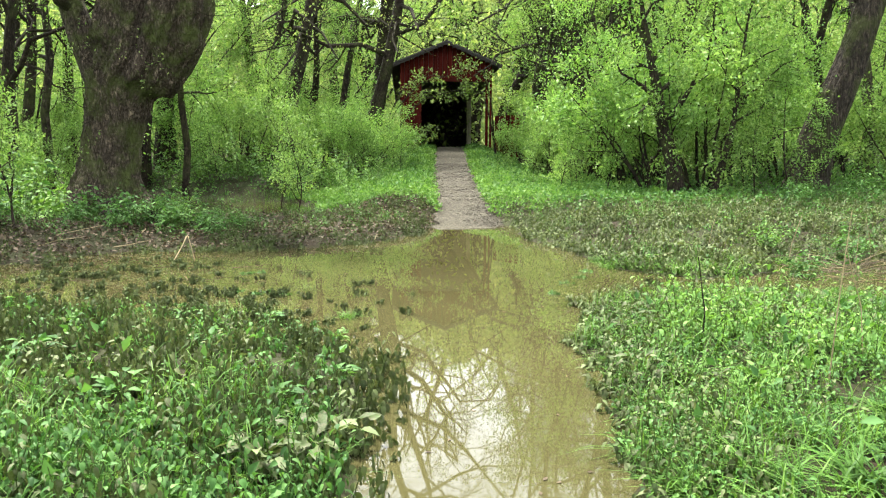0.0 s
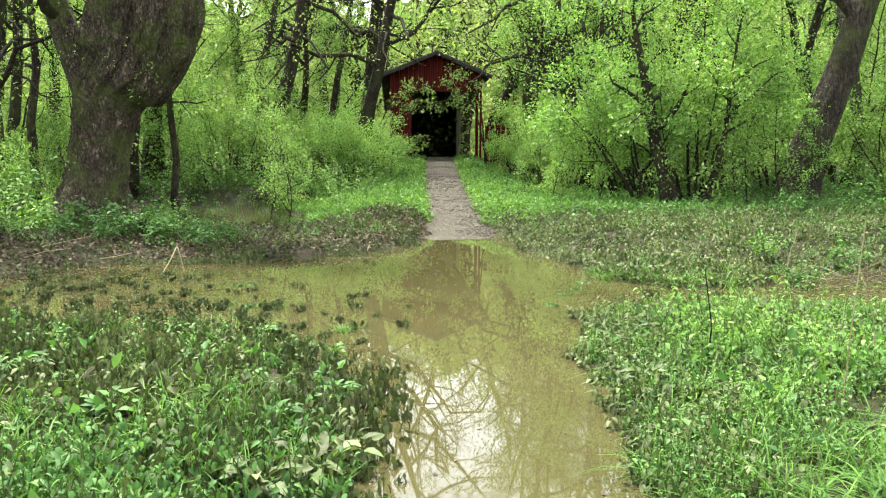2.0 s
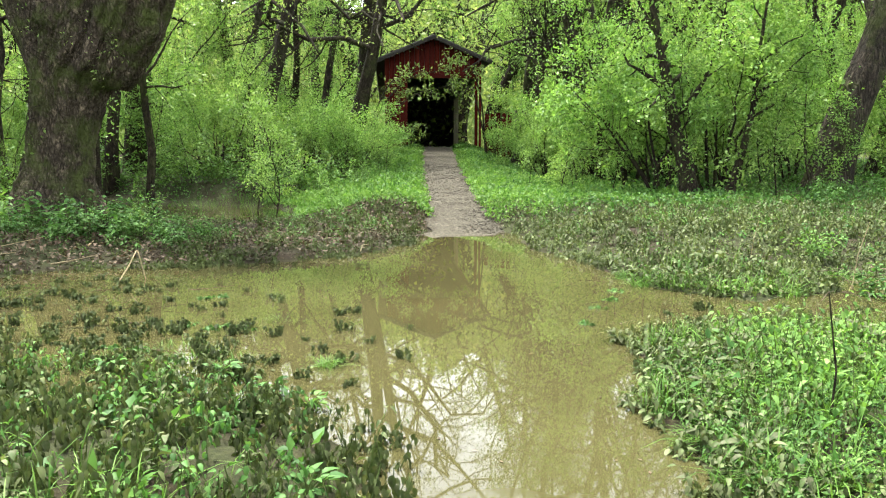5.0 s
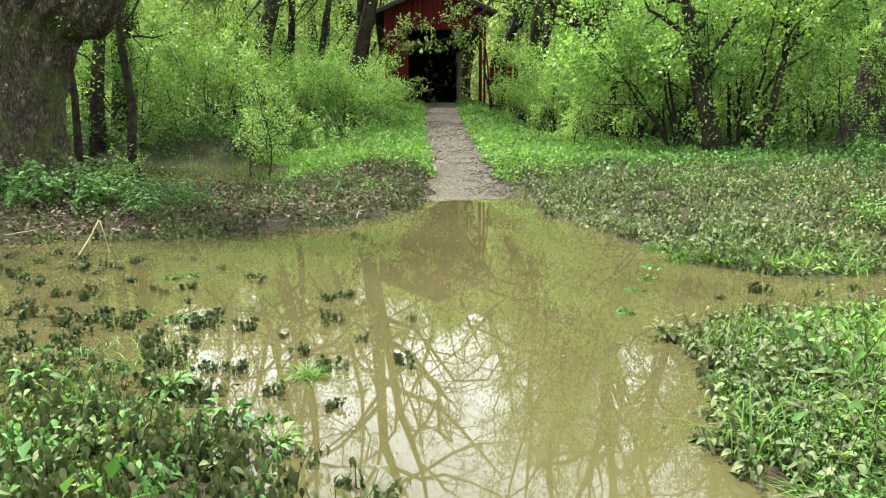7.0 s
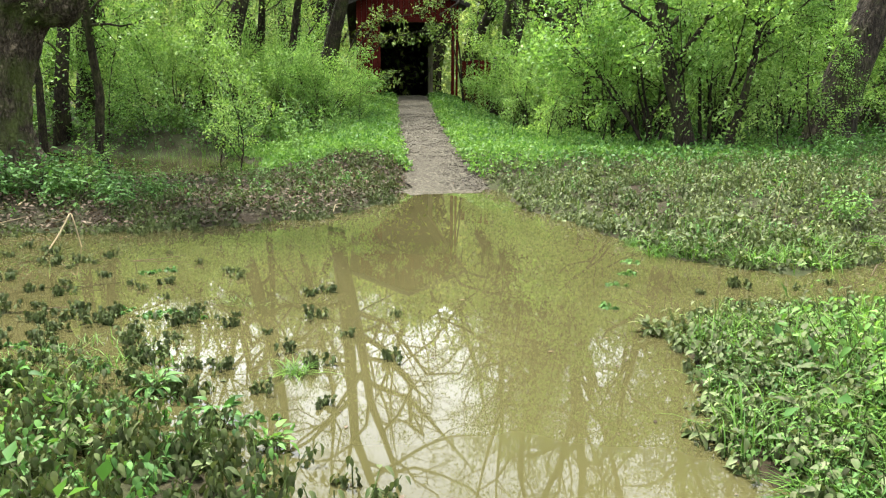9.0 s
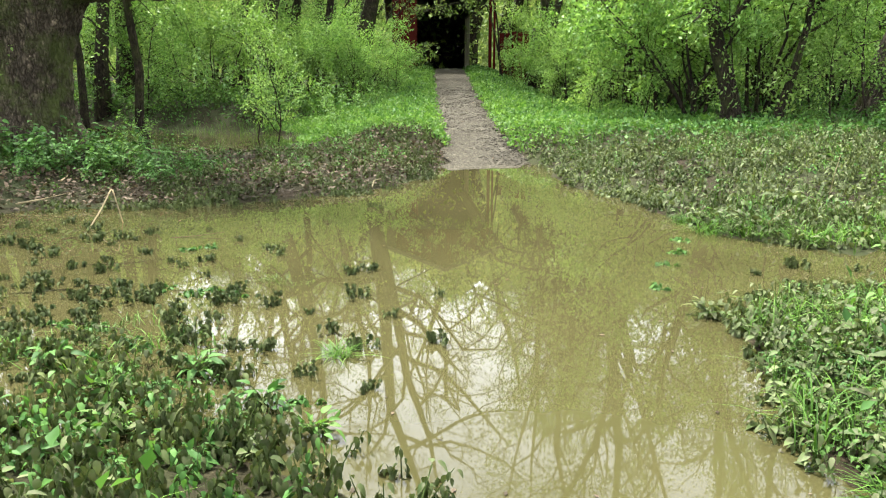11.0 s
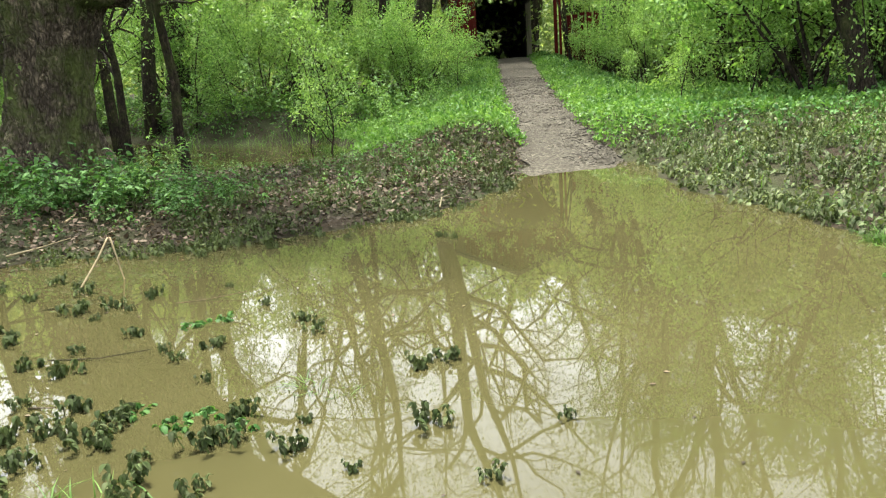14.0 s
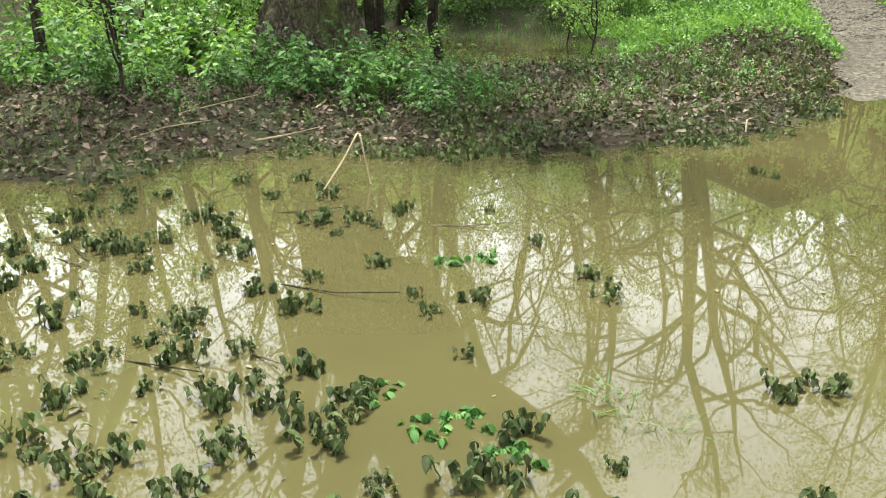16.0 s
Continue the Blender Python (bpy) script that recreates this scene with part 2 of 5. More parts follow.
def tube(shape, pts, radii, sides=6, rib=None):
    """A tapered tube along pts. rib: a function of (angle, index) that swells the radius."""
    pts, radii = np.asarray(pts, float), np.asarray(radii, float)
    n = len(pts)
    t = unit(np.gradient(pts, axis=0))
    ref = np.array([1.0, 0.0, 0.0]) if abs(t[0, 0]) < 0.8 else np.array([0.0, 1.0, 0.0])
    side = unit(ref - t * (t @ ref)[:, None])
    up = np.cross(t, side)
    a = np.linspace(0, 2 * np.pi, sides, endpoint=False)
    r = radii[:, None] * np.ones(sides)[None, :]
    if rib is not None:
        r = r * rib(a[None, :], np.arange(n)[:, None])
    ring = pts[:, None, :] + r[..., None] * (np.cos(a)[None, :, None] * side[:, None, :] + np.sin(a)[None, :, None] * up[:, None, :])
    i, j = np.meshgrid(np.arange(n - 1), np.arange(sides), indexing="ij")
    k = (j + 1) % sides
    f = np.stack([i * sides + j, i * sides + k, (i + 1) * sides + k, (i + 1) * sides + j], -1).reshape(-1, 4)
    shape.add(ring.reshape(-1, 3), f)


def leaves(P, D, N, L, W, fold=0.25):
    """Small leaves: two triangles each, folded along the midrib. P base, D way of the tip, N upper side."""
    S = np.cross(D, N)
    L, W = L[:, None], W[:, None]
    a = P + D * L * 0.42 + S * W * 0.5 + N * W * fold
    b = P + D * L * 0.42 - S * W * 0.5 + N * W * fold
    v = np.stack([P, a, P + D * L, b], 1).reshape(-1, 3)
    q = np.arange(len(P))[:, None] * 4
    return v, np.concatenate([q + np.array([[0, 1, 2]]), q + np.array([[0, 2, 3]])])


def broad_leaves(P, D, N, L, W, droop=0.3, fold=0.2):
    """Near leaves: pointed ovals with a midrib and a bent tip, ten triangles each."""
    S = np.cross(D, N)
    L, W = L[:, None], W[:, None]
    droop = np.broadcast_to(np.asarray(droop, float).reshape(-1, 1), L.shape)

    def at(u, w):
        return P + D * L * u - N * L * droop * u * u + S * W * w * 0.5 + N * W * fold * abs(w)

    v = np.stack([at(0, 0), at(0.13, 0.74), at(0.2, 0), at(0.13, -0.74), at(0.42, 1.0), at(0.5, 0), at(0.42, -1.0),
                  at(0.76, 0.6), at(0.8, 0), at(0.76, -0.6), at(1.0, 0)], 1).reshape(-1, 3)
    tri = np.array([[0, 1, 2], [0, 2, 3], [1, 4, 5], [1, 5, 2], [2, 5, 6], [2, 6, 3], [4, 7, 8], [4, 8, 5], [5, 8, 9], [5, 9, 6], [7, 10, 8], [8, 10, 9]])
    q = np.arange(len(P))[:, None, None] * 11
    return v, (q + tri[None]).reshape(-1, 3)


def small_leaves(P, D, N, L, W, droop=0.3, fold=0.2):
    """Small near leaves with a bent midrib, four triangles each."""
    S = np.cross(D, N)
    L, W = L[:, None], W[:, None]
    droop = np.broadcast_to(np.asarray(droop, float).reshape(-1, 1), L.shape)
    v = np.stack([P, P + D * L * 0.42 + S * W * 0.5 + N * W * fold, P + D * L * 0.5 - N * L * droop * 0.2,
                  P + D * L * 0.42 - S * W * 0.5 + N * W * fold, P + D * L - N * L * droop], 1).reshape(-1, 3)
    tri = np.array([[0, 1, 2], [0, 2, 3], [1, 4, 2], [2, 4, 3]])
    q = np.arange(len(P))[:, None, None] * 5
    return v, (q + tri[None]).reshape(-1, 3)


def blades(rng, P, H, lean, width=0.007):
    """Grass blades: bent strips of three pieces that end in a point."""
    n = len(P)
    az = rng.uniform(0, 2 * np.pi, n)
    out = np.stack([np.cos(az), np.sin(az), np.zeros(n)], 1)
    s = np.stack([-np.sin(az), np.cos(az), np.zeros(n)], 1) * (width * rng.uniform(0.6, 1.3, n))[:, None]
    up = np.array([0, 0, 1.0])
    H, lean = H[:, None], lean[:, None]

    def at(u):
        return P + up * H * (u - 0.45 * lean * u ** 2.5) + out * H * lean * u ** 2

    v = np.stack([at(0) - s, at(0) + s, at(0.4) - s, at(0.4) + s, at(0.75) - s * 0.7, at(0.75) + s * 0.7, at(1.0)], 1).reshape(-1, 3)
    tri = np.array([[0, 1, 3], [0, 3, 2], [2, 3, 5], [2, 5, 4], [4, 5, 6]])
    q = np.arange(n)[:, None, None] * 7
    return v, (q + tri[None]).reshape(-1, 3)


def any_way(rng, n, up=0.0):
    v = rng.normal(size=(n, 3))
    v[:, 2] += up
    return unit(v)


def across(rng, D, up=1.0):
    """Upper sides for leaves that point along D."""
    n = rng.normal(size=D.shape) * 0.5 + np.array([0, 0, up])
    return unit(n - D * np.sum(n * D, 1, keepdims=True))


# ---- the lie of the land ----
POOL = np.array([(-0.45, 1.0), (0.95, 1.0), (0.95, 3.2), (1.15, 4.8), (1.22, 6.0), (1.6, 7.7), (2.6, 8.4), (4.8, 8.0), (7.5, 8.2), (9.5, 9.0), (9.5, 11.2), (6.6, 11.7), (5.1, 11.3), (4.5, 10.2),
                 (3.4, 9.7), (2.7, 10.4), (2.25, 11.8), (2.25, 12.8), (1.65, 14.2), (1.5, 17.2), (0.6, 17.15), (-0.2, 16.75), (-0.7, 15.2), (-1.5, 13.6),
                 (-3.0, 12.7), (-4.3, 12.4), (-5.5, 12.2), (-6.1, 11.0), (-8.5, 9.6), (-8.5, 8.2), (-5.0, 7.6), (-3.6, 6.9), (-2.6, 6.4), (-1.9, 6.0), (-1.2, 5.95), (-0.75, 5.6), (-0.5, 3.9)])
BACK_POOL = np.array([(-3.4, 19.4), (-3.9, 23.0), (-5.0, 25.6), (-9.5, 27.2), (-18.0, 36.0), (-32.0, 42.0), (-36.0, 26.0), (-20.0, 18.6), (-12.0, 18.6), (-9.0, 19.6), (-6.0, 18.9)])


def inside(poly, x, y):
    """Distance to the outline: positive inside, negative outside."""
    best, odd = np.full(x.shape, 1e9), np.zeros(x.shape, bool)
    for (ax, ay), (bx, by) in zip(poly, np.roll(poly, -1, 0)):
        ex, ey = bx - ax, by - ay
        u = np.clip(((x - ax) * ex + (y - ay) * ey) / (ex * ex + ey * ey), 0, 1)
        best = np.minimum(best, np.hypot(x - ax - u * ex, y - ay - u * ey))
        odd ^= ((ay > y) != (by > y)) & (x < ex * (y - ay) / (ey if ey else 1e-9) + ax)
    return np.where(odd, best, -best)


def waves(x, y, s, k=0.0):
    return np.sin(x * s + 1.3 * np.sin(y * s * 0.7 + k)) * np.sin(y * s * 1.13 + 1.7 * np.sin(x * s * 0.6 + 2 * k))


def step(a, b, v):
    u = np.clip((v - a) / (b - a), 0, 1)
    return u * u * (3 - 2 * u)


def path_height(y):
    return np.interp(y, [-60, 0, 1.2, 3, 15.5, 17.1, 20, 37.6, 60], [0.25, 0.12, 0.03, -0.12, -0.12, 0.015, 0.30, 2.05, 2.05])


def path_middle(y):
    return np.interp(y, [-60, 0, 10, 17, 21, 28, 37.6, 60], [0.3, 0.25, 0.5, 0.63, 0.45, 0.32, 0.30, 0.30])


def shore(x, y):
    """How far inside the pool's ragged edge."""
    return inside(POOL, x, y) + (0.16 * waves(x, y, 1.25, 2.2) * step(0.6, 2.0, 0.4 - x)) + 0.09 * waves(x, y, 2.3, 0.5) + 0.07 * waves(x, y, 6.0, 1.5)


def land(x, y):
    x, y = np.asarray(x, float), np.asarray(y, float)
    far = 0.5 + 0.015 * np.clip(y - 20, 0, 60) + 0.02 * np.clip(np.abs(x) - 4, 0, 30)
    near = 0.14 + 0.02 * np.abs(x)
    nat = near + (far - near) * step(8, 20, y)
    saddle = step(-12.0, -9.0, x) * (1 - step(-3.0, -1.5, x)) * step(13.0, 15.0, y) * (1 - step(24, 27, y))
    nat = nat + (0.17 - nat) * saddle
    nat = nat + 0.05 * waves(x, y, 1.1) + 0.03 * waves(x, y, 2.7, 1.0) + 0.015 * waves(x, y, 6.1, 2.0)
    d1 = shore(x, y)
    d2 = inside(BACK_POOL, x, y) + 0.2 * waves(x, y, 1.9, 0.8)
    rim = np.minimum(step(0.0, 2.6, -d1), step(0.0, 2.0, -d2))
    low = 0.005 + np.where(d1 < 0, 0.06 * step(0, 0.8, -d1), 0.0)
    z = low + (nat - low) * rim
    z = np.where(d1 > 0, -0.28 * step(-0.05, 1.6, d1), z)
    z = np.where(d2 > 0, -0.25 * step(-0.05, 1.2, d2), z)
    lateral = np.clip(np.abs(x - path_middle(y)) - 0.95, 0, None)
    bank = path_height(y) * np.exp(-(lateral / 3.4) ** 2) * step(14, 18, y)
    z = np.where(y > 15, np.maximum(z, bank - 0.02 - 0.5 * step(-0.8, 0.6, d2)), z)
    tread = step(0.55, 1.25, np.abs(x - path_middle(y)))
    z = np.where(y > 16, (path_height(y) - 0.06) * (1 - tread) + z * tread, z)
    return z


def axis(bands):
    return np.unique(np.concatenate([np.arange(a, b, s) for a, b, s in bands]))


gx = axis([(-400, -60, 40), (-60, -16, 3), (-16, -9, 0.4), (-9, 8, 0.14), (8, 16, 0.4), (16, 60, 3), (60, 401, 40)])
gy = axis([(-300, -40, 40), (-40, -4, 3), (-4, 2, 0.4), (2, 20, 0.14), (20, 45, 0.4), (45, 90, 3), (90, 420, 40)])
GX, GY = np.meshgrid(gx, gy, indexing="ij")
gv = np.stack([GX, GY, land(GX, GY)], -1).reshape(-1, 3)
gi, gj = np.meshgrid(np.arange(len(gx) - 1), np.arange(len(gy) - 1), indexing="ij")
gw = len(gy)
gf = np.stack([gi * gw + gj, (gi + 1) * gw + gj, (gi + 1) * gw + gj + 1, gi * gw + gj + 1], -1).reshape(-1, 4)
ground = new("ground", mesh_of("ground", gv, gf, M_SOIL, True))
tagged(ground, "dark damp woodland soil with moss and silt", "ground", kind="structure")

bm = bmesh.new()
bm.faces.new([bm.verts.new(p) for p in ((-45, 0.6, 0), (20, 0.6, 0), (20, 48, 0), (-45, 48, 0))])
me = bpy.data.meshes.new("water")
bm.to_mesh(me)
bm.free()
me.materials.append(M_WATER)
water = tagged(new("water", me), "still muddy brown flood water covering the path", "water", kind="structure")

py = np.arange(15.8, 37.9, 0.12)
pv, pf = [], []
cols = 12
for k, yy in enumerate(py):
    half = np.interp(yy, [16.4, 17.2, 18.5, 21, 38], [1.0, 0.86, 0.78, 0.72, 0.84])
    mid = path_middle(yy)
    for c in range(cols + 1):
        u = 2 * c / cols - 1
        wob = 0.09 * math.sin(yy * 3.1 + u * 2) + 0.05 * math.sin(yy * 7.7)
        xx = mid + u * half + wob * abs(u)
        ye = yy - 0.4 * (xx - 0.62) * max(0.0, min(1.0, (21 - yy) / 3)) + 0.12 * noise.noise((xx * 2.2, yy * 2.2, 3.0))
        pv.append((xx, yy, path_height(ye) + 0.035 - 0.06 * u ** 4 + 0.012 * noise.noise((xx * 2.5, yy * 2.5, 0))))
for k in range(len(py) - 1):
    for c in range(cols):
        a = k * (cols + 1) + c
        pf.append((a, a + 1, a + cols + 2, a + cols + 1))
path = tagged(new("path", mesh_of("path", pv, pf, M_GRAVEL, True)), "grey gravel footpath rising out of the flood water", "path", kind="structure")


py = np.arange(-16.0, 2.2, 0.25)
pv, pf = [], []
for k, yy in enumerate(py):
    for c in range(cols + 1):
        u = 2 * c / cols - 1
        xx = path_middle(yy) + u * 0.72 + (0.08 * math.sin(yy * 2.7) + 0.05 * math.sin(yy * 7.1)) * abs(u)
        pv.append((xx, yy, max(path_height(yy), float(land(xx, yy))) + 0.03 - 0.05 * u ** 4 - 0.25 * max(0.0, yy - 0.9)))
for k in range(len(py) - 1):
    for c in range(cols):
        a = k * (cols + 1) + c
        pf.append((a, a + 1, a + cols + 2, a + cols + 1))
tagged(new("path", mesh_of("path", pv, pf, M_GRAVEL, True)), "grey gravel footpath running down into the flood water", "path", kind="structure")


# ---- trees ----
def limb_path(rng, base, way, length, r0, r1, n, wander, lift):
    """A wandering line with radii."""
    pts, d, p = [np.array(base, float)], unit(np.array(way, float)), np.array(base, float)
    for _ in range(n):
        d = unit(d + rng.normal(size=3) * wander + np.array([0, 0, lift]))
        p = p + d * length / n
        pts.append(p)
    return np.array(pts), np.linspace(r0, r1, n + 1)


def branch_out(rng, pts, radii, length, count, level, spec, shape, tips, first=0.3):
    """Branches from a line, and again from those, down to twigs; collects the twigs for the leaves."""
    n = len(pts)
    for c in range(count):
        u = first + (1 - first) * (c + rng.uniform(0, 0.9)) / count
        f = u * (n - 1)
        i = min(int(f), n - 2)
        p = pts[i] + (pts[i + 1] - pts[i]) * (f - i)
        r = (radii[i] + (radii[i + 1] - radii[i]) * (f - i)) * rng.uniform(0.45, 0.7)
        t = unit(pts[i + 1] - pts[i])
        o = rng.normal(size=3)
        o = unit(o - t * (o @ t))
        spread = spec["spread"]
        d = unit(t * rng.uniform(0.3, 0.8) + o * spread)
        ln = length * rng.uniform(0.55, 1.0) * (1.15 - 0.6 * u)
        seg = 5 if level == 1 else 3
        q, qr = limb_path(rng, p, d, ln, r, max(r * 0.25, 0.003), seg, spec["wander"], spec["lift"])
        tube(shape, q, qr, 5 if level == 1 else 3)
        if level < spec["levels"]:
            branch_out(rng, q, qr, ln * 0.55, spec["split"], level + 1, spec, shape, tips, 0.2)
        if level >= spec["levels"] - 1:
            tips.append(q)


def crown_mesh(rng, tips, count, size, mat, loose=0.18, name="crown"):
    """Leaves in loose sprays along the twigs."""
    tips = [t for t in tips if len(t) > 1]
    which = rng.integers(0, len(tips), count)
    u = rng.uniform(0.15, 1.05, count)
    A = np.array([t[0] for t in tips])[which]
    M = np.array([t[len(t) // 2] for t in tips])[which]
    B = np.array([t[-1] for t in tips])[which]
    uu = u[:, None]
    P = (1 - uu) ** 2 * A + 2 * uu * (1 - uu) * M + uu ** 2 * B + rng.normal(size=(count, 3)) * loose
    D = unit(unit(B - A) * 0.7 + rng.normal(size=(count, 3)) * 0.7 + np.array([0, 0, -0.25]))
    N = across(rng, D, 0.9)
    L = size * rng.uniform(0.6, 1.25, count)
    v, f = leaves(P, D, N, L, L * rng.uniform(0.42, 0.6, count))
    return mesh_of(name, v, f, mat)


def tree(rng, name, height, r0, trunk_mat, leaf_mat, leaf_count, leaf_size, spec, lean=(0, 0), first=0.35, limbs=12, reach=4.0, loose=0.2, stems=1, sides=8):
    """A tree or shrub at the origin: trunk, branches and a crown of leaves."""
    top = new(name)
    boughs, tips = Shape(), []
    for s in range(stems):
        trunk = Shape()
        a = rng.uniform(0, 6.28)
        way = np.array([lean[0], lean[1], 1.0]) + (np.array([math.cos(a), math.sin(a), 0]) * rng.uniform(0.2, 0.75) if stems > 1 else 0)
        h = height * (rng.uniform(0.65, 1.0) if stems > 1 else 1.0)
        base = np.array([math.cos(a), math.sin(a), 0]) * 0.14 * (stems > 1) + np.array([0, 0, -0.15])
        pts, radii = limb_path(rng, base, way, h, r0, r0 * 0.12, 10, spec["sway"], spec.get("rise", 0.05))
        radii[0] *= 1.35
        ph = rng.uniform(0, 6, 3)
        tube(trunk, pts, radii, sides, lambda an, i: 1 + 0.09 * np.sin(3 * an + ph[0] + i * 0.3) + 0.05 * np.sin(7 * an + ph[1] + i))
        branch_out(rng, pts, radii, reach, max(3, limbs // stems), 1, spec, boughs, tips, first)
        part_of("trunk" if stems == 1 else "stem", trunk.mesh("trunk", trunk_mat, True), top)
    tagged(part_of("branchwork", boughs.mesh("branchwork", M_TWIG if r0 < 0.1 else trunk_mat, True), top), kind="stuff")
    part_of("crown", crown_mesh(rng, tips, leaf_count, leaf_size, leaf_mat, loose), top)
    return top


TALL = {"spread": 0.95, "wander": 0.38, "lift": 0.06, "levels": 3, "split": 4, "sway": 0.14}
THIN = {"spread": 0.9, "wander": 0.25, "lift": 0.04, "levels": 2, "split": 4, "sway": 0.10}
BUSH = {"spread": 0.9, "wander": 0.3, "lift": 0.02, "levels": 2, "split": 5, "sway": 0.14, "rise": 0.02}


def put(thing, x, y, turn=0.0, size=1.0, sink=0.0):
    m = Matrix.Translation((x, y, float(land(np.array([x]), np.array([y]))[0]) - sink)) @ Matrix.Rotation(turn, 4, "Z")
    thing.matrix_world = m
    thing.scale = (size, size, size)
    return thing


def again(thing, x, y, turn=0.0, size=1.0, sink=0.0):
    z = float(land(np.array([x]), np.array([y]))[0]) - sink
    made = copy_thing(thing, Matrix.Translation((x, y, z)) @ Matrix.Rotation(turn, 4, "Z"))
    made.scale = (size, size, size)
    return made


def old_willow():
    """The great pollard by the water, with a burl and heavy limbs."""
    rng = np.random.default_rng(5)
    top = new("willow_tree")
    Y = 16.95
    # height, left and right edge of the trunk
    edges = np.array([(0.0, -8.76, -6.72), (0.4, -8.62, -6.9), (0.75, -8.53, -7.0), (1.3, -8.33, -7.06), (1.9, -8.22, -7.0), (2.4, -8.12, -6.86), (2.9, -8.08, -6.68), (3.25, -8.05, -6.5), (3.5, -8.0, -6.2),
                      (3.68, -7.95, -5.88), (3.95, -7.88, -5.7), (4.3, -7.8, -5.52), (5.05, -7.64, -5.2), (5.7, -7.46, -5.18), (6.3, -7.2, -5.5), (6.7, -6.85, -5.95)])
    prof = np.stack([(edges[:, 1] + edges[:, 2]) / 2, edges[:, 0], (edges[:, 2] - edges[:, 1]) / 2], 1)
    zz = np.linspace(0.0, 6.7, 70)
    pts = np.stack([np.interp(zz, prof[:, 1], prof[:, 0]), np.full(70, Y) + 0.1 * np.sin(zz), zz], 1)
    rad = np.interp(zz, prof[:, 1], prof[:, 2])
    s = Shape()
    grit = rng.normal(size=(70, 144))

    knobs = [(rng.uniform(0, 6.28), rng.uniform(1.0, 6.0), rng.uniform(0.2, 0.5), rng.uniform(-0.1, 0.14)) for _ in range(26)]

    def rib(an, i):
        z = zz[i]
        root = np.exp(-z / 0.7) * 0.28 * np.sin(5 * an + 0.6)
        ridge = 0.035 * np.sin(13 * an + 2.2 * np.sin(z * 1.4)) + 0.022 * np.sin(27 * an + 3 * np.sin(z * 2.3) + z)
        lump = 0.03 * np.sin(3 * an + z * 1.7) + 0.025 * np.sin(5 * an - z * 2.6) + 0.02 * np.sin(9 * an + z * 5.0)
        knob = sum(h * np.exp(-((z - kz) / w) ** 2 - (np.angle(np.exp(1j * (an - ka))) / (w * 0.8)) ** 2) for ka, kz, w, h in knobs)
        swell = np.clip((z - 3.0) / 0.9, 0, 1)
        flat = -0.3 * swell * np.sin(an) ** 2
        fold = -0.17 * swell * np.exp(-(np.angle(np.exp(1j * (an - 4.85 - 0.06 * np.sin(2.1 * z)))) / 0.13) ** 2)
        fold = fold - 0.10 * np.clip((z - 1.6) / 1.0, 0, 1) * np.exp(-(np.angle(np.exp(1j * (an - 4.15 + 0.08 * np.sin(1.7 * z)))) / 0.10) ** 2)
        furrow = 0.03 * np.abs(np.sin(18 * an + 1.6 * np.sin(z * 2.7) + 0.9 * np.sin(z * 6.1))) - 0.02
        return 1 + root + ridge + lump + knob + flat + fold + furrow + 0.016 * grit
    tube(s, pts, rad, 144, rib)
    part_of("trunk", s.mesh("trunk", M_WILLOW, True), top, "massive dark furrowed trunk with moss and a burl")
    tips, boughs = [], Shape()
    arms = [((-7.45, Y - 0.05, 2.7), [(-8.0, Y, 3.9), (-8.42, Y, 5.2), (-8.95, Y + 0.3, 7.0), (-9.8, Y + 0.8, 10.0)], 0.42),
            ((-6.2, Y, 5.2), [(-5.7, Y + 1.6, 6.5), (-5.2, Y + 3.6, 8.0), (-4.4, Y + 6.0, 10.5), (-3.8, Y + 8.0, 13.5)], 0.8),
            ((-6.6, Y, 5.8), [(-6.7, Y + 0.5, 7.6), (-6.2, Y + 0.9, 10.0), (-6.5, Y + 1.5, 13.0), (-6.1, Y + 2, 16.0)], 0.6),
            ((-7.0, Y, 5.4), [(-7.6, Y - 0.4, 7.0), (-8.2, Y - 0.8, 9.5), (-8.0, Y - 1.5, 12.5)], 0.5),
            ((-6.2, Y, 4.6), [(-5.2, Y - 0.6, 5.9), (-4.4, Y - 1.0, 7.4), (-3.2, Y - 1.6, 9.4)], 0.4)]
    for base, pts, r in arms:
        line = np.array([base] + pts)
        u = np.linspace(0, len(line) - 1, 16)
        q = np.stack([np.interp(u, np.arange(len(line)), line[:, k]) for k in range(3)], 1)
        q[1:-1] = (q[:-2] + 2 * q[1:-1] + q[2:]) / 4
        rr = np.linspace(r, 0.1, 16)
        limb = Shape()
        ph = rng.uniform(0, 6)
        tube(limb, q, rr, 18, lambda an, i: 1 + 0.06 * np.sin(4 * an + ph + i * 0.5) + 0.04 * np.sin(9 * an + i))
        part_of("limb", limb.mesh("limb", M_WILLOW, True), top)
        branch_out(rng, q, rr, 4.2, 9, 1, TALL, boughs, tips, 0.4)
    sprigs = []
    for k in range(11):
        z0 = rng.uniform(2.2, 5.2)
        a = rng.uniform(-2.6, -0.5)
        r0 = np.interp(z0, prof[:, 1], prof[:, 2]) * 0.97
        b = np.array([np.interp(z0, prof[:, 1], prof[:, 0]) + r0 * math.cos(a), Y + r0 * math.sin(a), z0])
        q, qr = limb_path(rng, b, (math.cos(a), math.sin(a), 0.3), rng.uniform(0.6, 1.4), 0.012, 0.004, 6, 0.3, -0.05)
        tube(boughs, q, qr, 4)
        sprigs.append(q)
        branch_out(rng, q, qr, 0.5, 4, 2, TALL, boughs, sprigs, 0.3)
